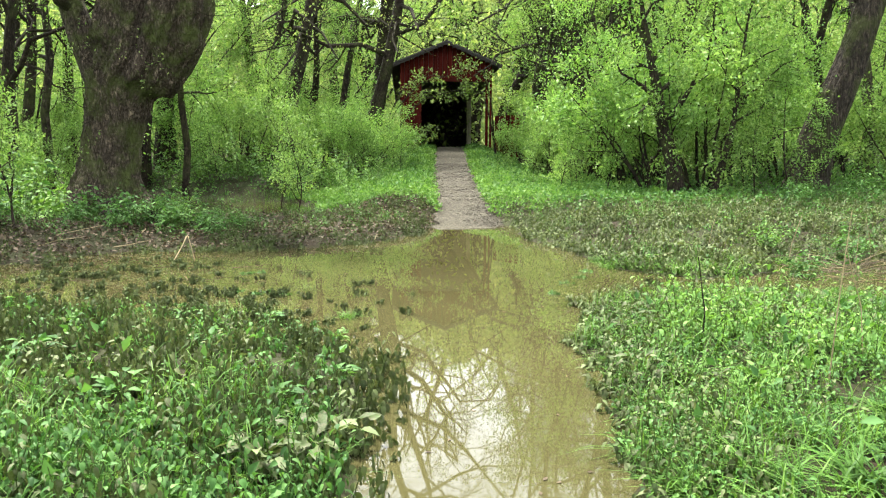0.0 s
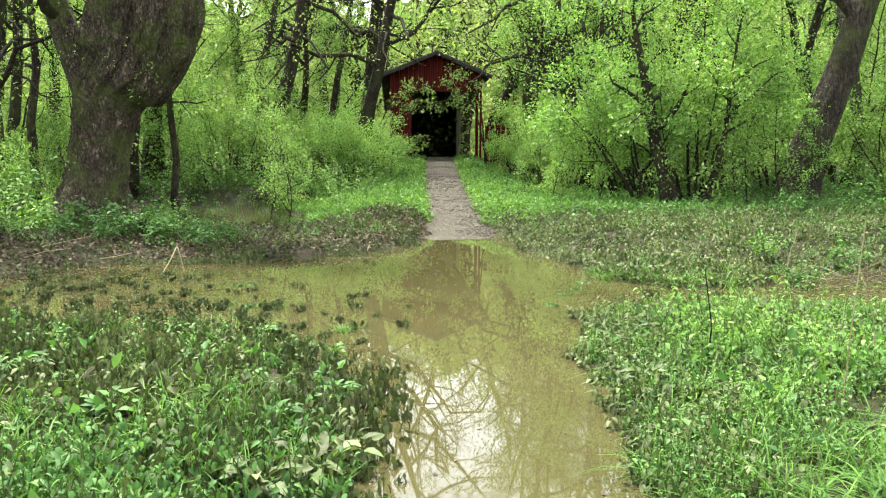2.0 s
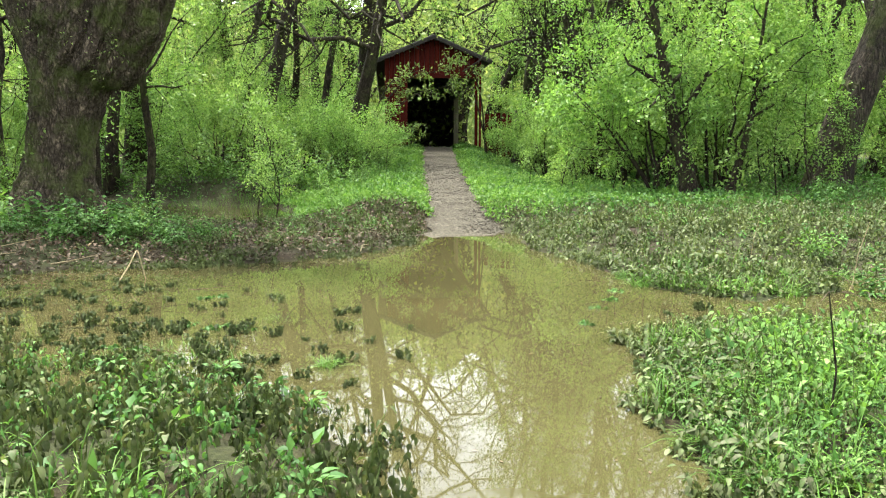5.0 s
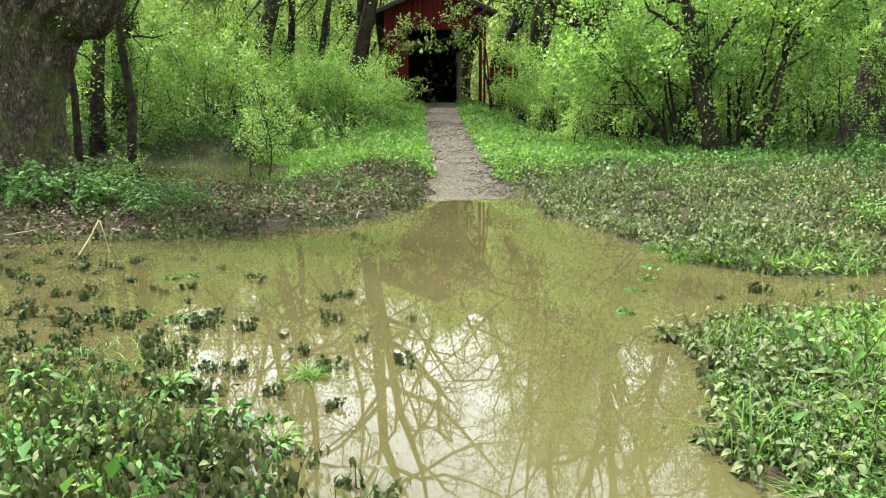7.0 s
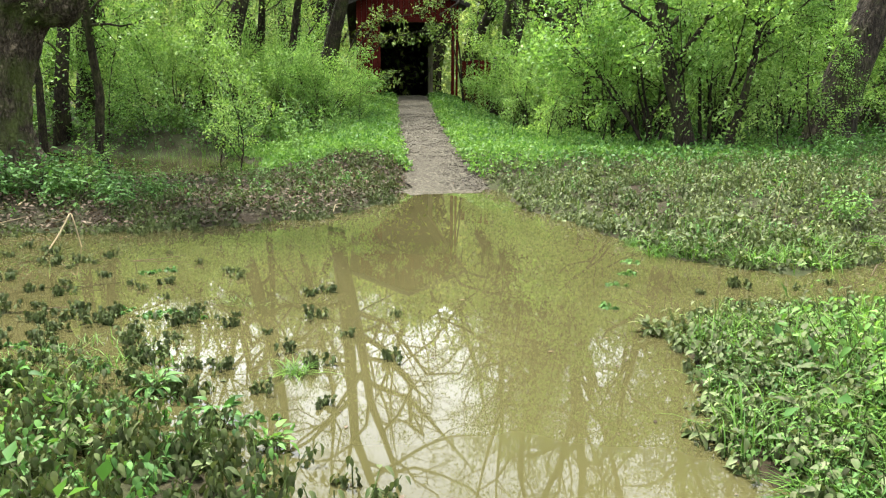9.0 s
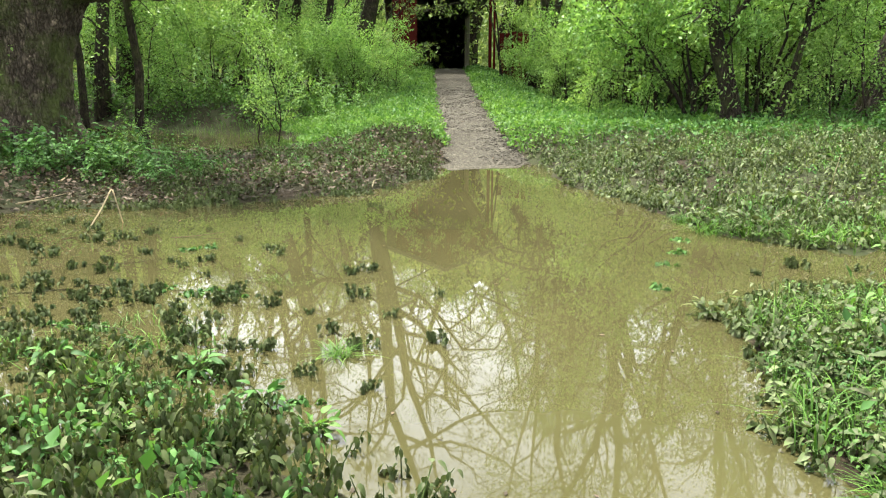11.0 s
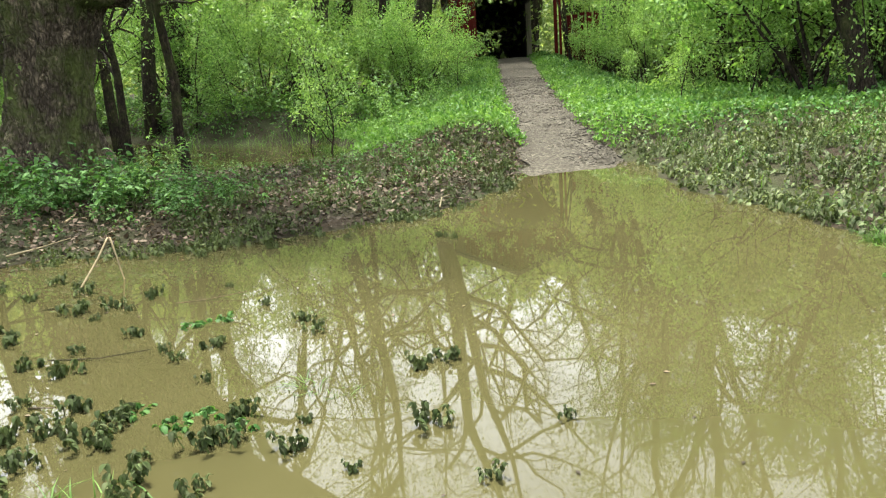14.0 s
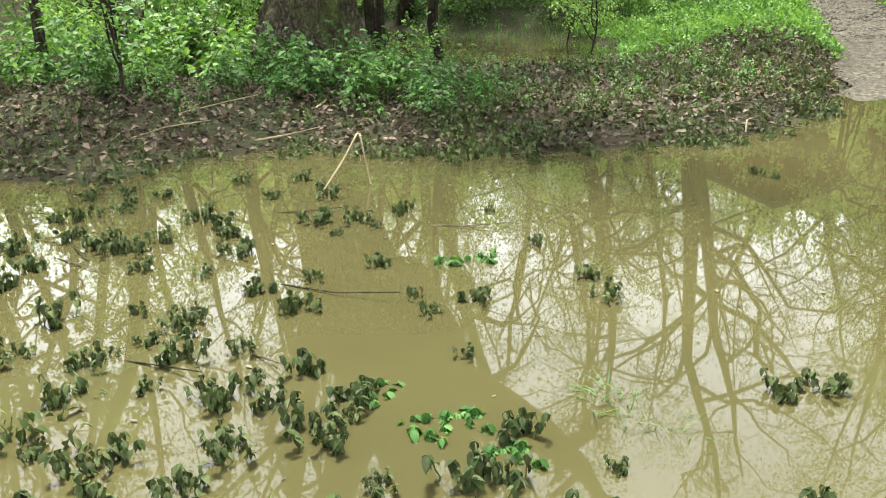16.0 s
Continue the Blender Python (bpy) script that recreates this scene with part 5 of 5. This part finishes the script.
rng = np.random.default_rng(33)
muddy = [tagged(drowned_plant(rng, M_MUDDY, 0.11, 0.08, 10), "drooping muddy plant standing in the flood water", "plant", "drowned plants") for _ in range(4)]
green = [tagged(drowned_plant(rng, M_HERB, 0.05, 0.085, 16), "green leafy plant floating in the flood water", "plant", "floating plants") for _ in range(2)]
spots = [(-5.0, 8.6), (-4.7, 8.3), (-4.4, 8.1), (-4.1, 8.3), (-5.4, 9.2), (-5.7, 10.4), (-5.1, 9.7), (-4.6, 10.2), (-4.2, 10.0), (-5.9, 9.4), (-4.8, 8.9), (-3.9, 7.9), (-4.5, 7.8), (-5.3, 8.2), (-3.5, 7.7), (-3.2, 7.9),
         (-1.12, 9.08), (-0.97, 9.17), (-2.29, 9.0), (-3.56, 10.5), (-3.4, 10.75), (-3.8, 10.4), (-4.55, 9.6), (-4.3, 9.35), (-4.9, 9.2), (-3.7, 8.5), (-3.4, 8.6), (-3.2, 8.75),
         (-2.85, 8.7), (-3.0, 8.55), (-3.35, 8.35), (-3.1, 8.4), (-3.6, 8.2), (-3.9, 8.9), (-4.2, 8.7), (-3.9, 9.4), (-3.5, 9.3), (-3.2, 9.15), (-2.75, 9.5), (-2.6, 9.35), (-2.45, 9.55),
         (-1.24, 12.4), (-1.1, 12.3), (-1.7, 13.4), (-2.2, 12.6), (-2.9, 12.3), (-3.5, 12.1), (-1.85, 9.75), (-2.0, 10.0), (-5.2, 10.6), (-4.9, 11.1), (-4.5, 11.3), (-5.5, 9.9),
         (-0.9, 7.3), (-1.1, 7.6), (-0.75, 7.9), (-1.3, 8.0), (-1.6, 7.3), (-1.9, 7.6), (-2.2, 7.9), (-2.5, 7.4), (-1.5, 6.8), (-1.15, 6.9), (-2.8, 7.9), (-0.8, 6.7), (-0.45, 7.4),
         (-0.4, 8.4), (-1.0, 8.4), (2.2, 9.0), (2.6, 9.2), (3.1, 9.1), (3.5, 9.3), (1.9, 8.3), (2.3, 8.5), (4.2, 9.0)]
while len(spots) < 118:
    x, y = rng.uniform(-6.2, -2.3), rng.uniform(7.5, 11.2)
    if blot(x, y, 1.9, 0.6) > 0.45 and float(shore(np.array([x]), np.array([y]))[0]) > -0.1:
        spots.append((x, y))
while len(spots) < 165:
    x, y = rng.uniform(-3.6, -1.2), rng.uniform(6.2, 8.6)
    if blot(x, y, 1.4, 0.3) > 0.42 and x < -1.2 - 0.35 * (y - 6.2) + 0.5:
        spots.append((x, y))
for i, (x, y) in enumerate(spots):
    m = Matrix.Translation((x, y, 0)) @ Matrix.Rotation(rng.uniform(0, 6.28), 4, "Z")
    k, size = muddy[i % 4], rng.uniform(0.4, 1.0)
    if i < 4:
        k.matrix_world = m
    else:
        k = copy_thing(k, m)
    k.scale = (size, size, size)
for i, (x, y) in enumerate([(-2.14, 8.54), (-2.5, 8.62), (-1.93, 8.4), (-2.22, 8.47), (-2.55, 10.1), (-2.75, 10.0), (-1.1, 6.5), (-1.7, 7.0), (1.55, 9.3), (1.8, 9.8), (1.3, 8.6), (2.0, 10.3), (-2.35, 7.5), (-2.6, 7.7), (-2.2, 7.3), (-2.75, 7.4), (-2.0, 7.55), (-2.45, 7.15), (-2.9, 7.75), (-2.15, 7.0), (-1.85, 6.75), (-2.3, 6.85)]):
    m = Matrix.Translation((x, y, -0.02)) @ Matrix.Rotation(rng.uniform(0, 6.28), 4, "Z")
    k = green[i % 2]
    if i < 2:
        k.matrix_world = m
    else:
        copy_thing(k, m)
tufts = [tagged(grass_tuft(rng, 110, 0.24), "bright green grass tuft at the water's edge", "grass", "grass tufts") for _ in range(3)]
for i, (x, y, s) in enumerate([(2.45, 10.7, 1.3), (2.8, 10.5, 1.5), (3.2, 10.2, 1.6), (3.6, 10.2, 1.4), (2.6, 11.0, 1.2), (3.0, 10.7, 1.4), (3.9, 10.1, 1.5), (1.05, 3.7, 1.0), (1.15, 3.3, 1.1), (1.3, 4.2, 1.0), (1.35, 5.0, 0.9),
                               (1.3, 5.6, 1.0), (2.35, 11.3, 0.9), (-1.0, 7.2, 0.7), (1.45, 6.2, 0.9), (4.3, 10.9, 1.1), (5.2, 11.2, 1.2)]):
    m = Matrix.Translation((x, y, max(0.0, float(land(np.array([x]), np.array([y]))[0])))) @ Matrix.Rotation(rng.uniform(0, 6.28), 4, "Z")
    k = tufts[i % 3]
    if i < 3:
        k.matrix_world = m
    else:
        k = copy_thing(k, m)
    k.scale = (s, s, s)


wet = [tagged(grass_tuft(rng, 90, 0.19, M_WETGRASS), "dull green grass tuft standing in the flood water", "grass", "drowned grass tufts") for _ in range(2)]
for i, (x, y, s) in enumerate([(-1.66, 8.82, 0.9), (-1.48, 8.75, 0.7), (-2.0, 10.1, 0.7), (-2.9, 9.9, 0.6), (-1.75, 11.2, 0.7), (-2.6, 7.6, 0.9), (-2.3, 7.3, 0.8), (-3.6, 8.3, 0.8)]):
    m = Matrix.Translation((x, y, -0.03)) @ Matrix.Rotation(i * 1.9, 4, "Z")
    k = wet[i % 2]
    if i < 2:
        k.matrix_world = m
    else:
        k = copy_thing(k, m)
    k.scale = (s, s, s)

arching = [tagged(grass_tuft(rng, 110, 0.27, M_GRASS, 0.0055), "arching green grass tuft on the bank", "grass", "arching grass tufts") for _ in range(2)]
for i, (x, y, s) in enumerate([(1.15, 3.15, 1.0), (1.5, 3.3, 1.1), (1.9, 3.1, 1.2), (2.3, 3.3, 1.0), (1.3, 4.4, 0.9), (1.65, 4.9, 0.9), (1.4, 5.5, 0.8), (1.75, 6.2, 0.8), (2.6, 3.9, 1.1), (-1.6, 3.0, 0.8), (-2.0, 3.2, 0.9)]):
    z = float(land(np.array([x]), np.array([y]))[0])
    m = Matrix.Translation((x, y, max(0.0, z) + 0.02)) @ Matrix.Rotation(rng.uniform(0, 6.28), 4, "Z")
    k = arching[i % 2]
    if i < 2:
        k.matrix_world = m
    else:
        k = copy_thing(k, m)
    k.scale = (s, s, s)


def rosette(rng, count, leaf, mat, label):
    """A broad-leaved plant: long leaves on short stalks round a crown."""
    top = new("broad_leaved_plant")
    az = rng.uniform(0, 6.28, count)
    lift = rng.uniform(0.1, 1.1, count)
    D = unit(np.stack([np.cos(az), np.sin(az), lift], 1))
    P = D * rng.uniform(0.02, 0.14, count)[:, None] + np.array([0, 0, 0.01])
    L = leaf * rng.uniform(0.6, 1.25, count)
    v, f = broad_leaves(P, D, across(rng, D, 1.0), L, L * rng.uniform(0.45, 0.62, count), rng.uniform(0.3, 0.9, count), 0.15)
    part_of("foliage", mesh_of("foliage", v, f, mat, True), top)
    st = Shape()
    for d, p in zip(D, P):
        tube(st, np.array([[0, 0, -0.03], p * 0.6, p]), [0.004, 0.003, 0.002], 4)
    tagged(part_of("stalk", st.mesh("stalk", M_STEM), top), kind="stuff")
    return tagged(top, label, "plant", "broad-leaved plants")


ros = [rosette(rng, 34, 0.066, M_HERB, "fresh broad-leaved green plant at the water's edge"), rosette(rng, 34, 0.075, M_SILT, "broad-leaved plant whitened with dried silt"), rosette(rng, 36, 0.062, M_CARPET, "bushy bright green plant on the bank")]
for i, (x, y, k, s) in enumerate([(-1.3, 6.55, 0, 1.0), (1.9, 6.4, 1, 1.0), (-2.1, 6.7, 2, 1.0), (-1.75, 6.9, 0, 1.1), (-1.0, 6.2, 2, 0.9), (-2.6, 7.1, 0, 1.0), (-1.9, 6.2, 2, 1.1), (2.3, 6.9, 1, 1.1), (1.75, 7.3, 1, 0.9), (2.8, 7.4, 1, 1.1),
                                  (2.15, 5.9, 2, 1.2), (1.5, 6.7, 1, 0.8), (-0.72, 3.55, 1, 1.3), (-0.62, 3.85, 1, 1.1), (-0.95, 3.35, 1, 1.2), (-1.1, 4.3, 0, 1.2), (-1.5, 4.6, 2, 1.2), (-0.8, 4.9, 0, 1.0), (-2.0, 4.2, 0, 1.3),
                                  (2.6, 5.2, 2, 1.3), (3.1, 6.2, 2, 1.3), (2.0, 4.6, 2, 1.1), (3.4, 5.0, 2, 1.4), (1.4, 7.9, 1, 0.8), (3.3, 7.6, 1, 1.0), (2.9, 10.9, 1, 1.2), (2.6, 11.2, 1, 1.1), (3.6, 11.6, 1, 1.3),
                                  (1.45, 5.9, 1, 1.0), (1.6, 6.2, 1, 1.1), (1.75, 6.9, 1, 1.0), (2.1, 7.2, 1, 1.2), (2.5, 7.6, 1, 1.0), (1.55, 7.3, 1, 0.9), (2.0, 6.6, 1, 1.2), (2.6, 6.5, 1, 1.1), (3.2, 7.1, 1, 1.2), (1.4, 5.2, 1, 0.9), (1.3, 6.4, 1, 0.8), (3.9, 7.5, 1, 1.1), (2.3, 8.0, 1, 0.9),
                                  (-3.1, 5.2, 0, 1.3), (-2.7, 6.3, 0, 1.0), (-3.6, 6.6, 2, 1.1)]):
    z = max(0.0, float(land(np.array([x]), np.array([y]))[0])) + (0.06 if y < 5.5 else 0.02)
    m = Matrix.Translation((x, y, z)) @ Matrix.Rotation(rng.uniform(0, 6.28), 4, "Z")
    if i < 3:
        ob = ros[i]
        ob.matrix_world = m
        k = i
    else:
        ob = copy_thing(ros[k], m)
    s *= 1.1 if k == 1 else 0.95
    ob.scale = (s, s, s)

# dead leaves along the path
x, y = scatter(rng, 1500, -0.6, 1.8, 17.2, 36, lambda x, y, u: (off_path(x, y) < 0.0) & (u < 0.12 + 0.88 * step(-0.35, 0.0, off_path(x, y))))
n = len(x)
D = any_way(rng, n)
D[:, 2] *= 0.15
D = unit(D)
L = rng.uniform(0.03, 0.08, n)
v, f = leaves(np.stack([x, y, path_height(y) + 0.05], 1), D, across(rng, D, 3.0), L, L * 0.6)
tagged(new("path_litter", mesh_of("path_litter", v, f, M_LITTER)), "dead leaves scattered along the gravel path", "leaf litter", kind="stuff")

# bits of leaf afloat
x, y = scatter(rng, 2600, -7, 5, 3, 17, lambda x, y, u: (shore(x, y) > 0.02) & (u < 0.10 + 0.9 * np.exp(-shore(x, y) / 0.35)))
n = len(x)
D = any_way(rng, n)
D[:, 2] = 0.02
D = unit(D)
L = rng.uniform(0.012, 0.05, n)
v, f = leaves(np.stack([x, y, np.full(n, 0.004)], 1), D, np.tile([0.0, 0, 1], (n, 1)), L, L * 0.5, 0.08)
tagged(new("floating_debris", mesh_of("floating_debris", v, f, M_LITTER)), "scraps of dead leaf floating on the muddy water", "debris", kind="stuff")


# ---- stalks and sticks ----
def stalk(name, points, r0, r1, mat, label, category):
    s = Shape()
    pts = np.array(points, float)
    u = np.linspace(0, len(pts) - 1, 3 * len(pts))
    q = np.stack([np.interp(u, np.arange(len(pts)), pts[:, k]) for k in range(3)], 1)
    tube(s, q, np.linspace(r0, r1, len(q)), 7, lambda an, i: 1 + 0.1 * np.sin(3 * an + i))
    return tagged(new(name, s.mesh(name, mat, True)), label, category)


stalk("broken_reed", [(-4.16, 10.95, -0.05), (-4.1, 11.3, 0.2), (-4.09, 11.5, 0.35), (-4.06, 11.49, 0.35), (-4.0, 11.43, 0.2), (-3.91, 11.35, -0.05)], 0.009, 0.007, M_DRY, "dry pale reed snapped into a peak above the water", "reed")
def stump():
    r = np.random.default_rng(8)
    s = Shape()
    z = np.linspace(-0.1, 0.42, 9)
    jag = r.uniform(-0.09, 0.09, 18)
    tube(s, np.stack([0.02 * np.sin(z * 9), 0 * z, z], 1), np.interp(z, [-0.1, 0.0, 0.25, 0.42], [0.2, 0.15, 0.12, 0.1]), 18, lambda an, i: 1 + 0.1 * np.sin(5 * an) + 0.06 * np.sin(9 * an + i))
    s.v[0][-18:, 2] += jag
    n = s.n
    s.add(np.array([[0.0, 0.0, 0.3]]), np.zeros((0, 4), int))
    k = np.arange(18)
    s.f.append(np.stack([n - 18 + k, n - 18 + (k + 1) % 18, np.full(18, n), np.full(18, n)], 1)[:, :4])
    v, f = np.concatenate(s.v), np.concatenate(s.f)
    tri = np.concatenate([f[:, [0, 1, 2]], f[f[:, 2] != f[:, 3]][:, [0, 2, 3]]])
    ob = new("tree_stump", mesh_of("tree_stump", v, tri, M_BARK))
    ob.matrix_world = Matrix.Translation((-5.9, 15.0, float(land(np.array([-5.9]), np.array([15.0]))[0])))
    return tagged(ob, "small dark broken stump beside the old willow", "stump")


stump()
stalk("fallen_stick", [(3.0, 18.0, 0.3), (3.15, 18.15, 0.42), (3.35, 18.3, 0.5)], 0.02, 0.012, M_DRY, "pale dead stick lying among the bank herbs", "stick")
stalk("dry_stalk", [(2.0, 5.6, 0.05), (2.03, 5.62, 0.4), (1.95, 5.6, 0.85)], 0.008, 0.004, M_BARK, "thin dark bare stem standing in the herbs", "stem")
stalk("dry_stalk", [(4.9, 10.4, 0.0), (5.0, 10.5, 0.4), (5.12, 10.5, 0.8)], 0.008, 0.004, M_DRY, "pale dry bent stem beside the flooded strip", "stem")
stalk("dry_stalk", [(5.6, 9.9, 0.0), (5.62, 9.9, 0.6)], 0.006, 0.004, M_DRY, "pale dry upright stem beside the flooded strip", "stem")
stalk("dead_branch", [(7.6, 13.2, 0.2), (8.0, 13.4, 0.5), (8.3, 13.5, 0.6)], 0.035, 0.015, M_BARK, "dark dead branch sticking up from the bank", "branch")

# dead stalks washed together on the mud strip
r = np.random.default_rng(58)
for mat, count, label in ((M_STICK, 60, "tangle of grey dead stalks washed onto the mud"), (M_DRY, 22, "pale broken reeds washed onto the mud")):
    heap = Shape()
    for k in range(count):
        c = np.array([5.8 + r.normal() * 0.8, 10.1 + r.normal() * 0.55, 0.03 + abs(r.normal()) * 0.05])
        a, ln, lift = r.uniform(0, 6.28), r.uniform(0.25, 0.8), max(0.02, r.normal() * 0.35 + 0.1)
        d = np.array([math.cos(a), math.sin(a), 0.0])
        tube(heap, [c - d * ln / 2, c + np.array([0, 0, 0.05 + lift * 0.3 * ln]), c + d * ln / 2 + np.array([0, 0, lift * ln])], [0.005, 0.004, 0.0025], 4)
    tagged(new("dead_stalks", heap.mesh("dead_stalks", mat)), label, "debris", kind="stuff")
for x, y, h, lean in ((2.45, 4.5, 1.15, 0.1), (2.9, 4.9, 0.8, -0.15), (3.6, 5.6, 0.9, 0.2), (6.4, 10.9, 0.9, -0.1), (4.3, 11.9, 0.55, 0.12), (7.0, 10.2, 0.7, 0.25)):
    z = float(land(np.array([x]), np.array([y]))[0])
    stalk("dry_stalk", [(x, y, z - 0.02), (x + lean * 0.3, y, z + h * 0.5), (x + lean, y + 0.05, z + h)], 0.005, 0.0025, M_DRY, "pale dry grass stalk standing on the bank", "stem")

# ---- pebbles on the path ----
def pebbles():
    rng = np.random.default_rng(3)
    n = 3600
    y = rng.uniform(16.9, 30, n) ** 1.0
    x = path_middle(y) + rng.uniform(-0.8, 0.8, n)
    z = path_height(y) + 0.035 - 0.06 * ((x - path_middle(y)) / 0.8) ** 4
    bm = bmesh.new()
    bmesh.ops.create_icosphere(bm, subdivisions=1, radius=1.0)
    v0 = np.array([v.co[:] for v in bm.verts])
    f0 = np.array([[v.index for v in f.verts] for f in bm.faces])
    bm.free()
    r = rng.uniform(0.008, 0.03, n) * rng.choice([0.8, 1.0, 1.5], n, p=[0.5, 0.4, 0.1])
    sq = np.stack([rng.uniform(0.8, 1.3, n), rng.uniform(0.8, 1.3, n), rng.uniform(0.4, 0.7, n)], 1)
    v = v0[None] * (r[:, None] * sq)[:, None, :] * (1 + 0.15 * rng.normal(size=(n, 12, 1))) + np.stack([x, y, z], 1)[:, None, :]
    f = f0[None] + (np.arange(n) * 12)[:, None, None]
    return tagged(new("pebbles", mesh_of("pebbles", v.reshape(-1, 3), f.reshape(-1, 3), M_STONE)), "loose grey gravel stones on the footpath", "gravel", kind="stuff")


pebbles()

rng = np.random.default_rng(41)
for i in range(34):
    x, y = (rng.uniform(-9, -1.0), rng.uniform(11.6, 15.5)) if i < 24 else (rng.uniform(3.0, 8.0), rng.uniform(8.6, 12.0))
    if float(shore(np.array([x]), np.array([y]))[0]) > 0.0:
        continue
    z = float(land(np.array([x]), np.array([y]))[0]) + 0.05
    a, ln = rng.uniform(0, 3.14), rng.uniform(0.25, 0.9)
    c, d = math.cos(a) * ln / 2, math.sin(a) * ln / 2
    stalk("fallen_twig", [(x - c, y - d, z), (x + rng.normal() * 0.04, y + rng.normal() * 0.04, z + rng.uniform(0.02, 0.1)), (x + c, y + d, z + rng.uniform(-0.02, 0.14))], rng.uniform(0.006, 0.014), 0.004,
          (M_STICK, M_BARK, M_DRY)[i % 3], ("grey dead twig lying on the muddy bank", "dark dead twig lying on the muddy bank", "pale dry twig lying on the muddy bank")[i % 3], "twig")

rng = np.random.default_rng(43)
for i in range(13):
    x, y = rng.uniform(-5.8, -2.6), rng.uniform(7.6, 11.0)
    if float(shore(np.array([x]), np.array([y]))[0]) < 0.1 or abs(x + 4.0) + abs(y - 11.4) < 0.6:
        continue
    a, ln = rng.uniform(-0.6, 0.6), rng.uniform(0.2, 0.7)
    c, d = math.cos(a) * ln / 2, math.sin(a) * ln / 2
    stalk("floating_twig", [(x - c, y - d, 0.0), (x, y + rng.normal() * 0.02, 0.012), (x + c, y + d, rng.uniform(0.0, 0.05))], 0.0045, 0.0025, (M_STICK, M_BARK)[i % 2], ("grey twig afloat on the flood water", "dark twig afloat on the flood water")[i % 2], "twig")
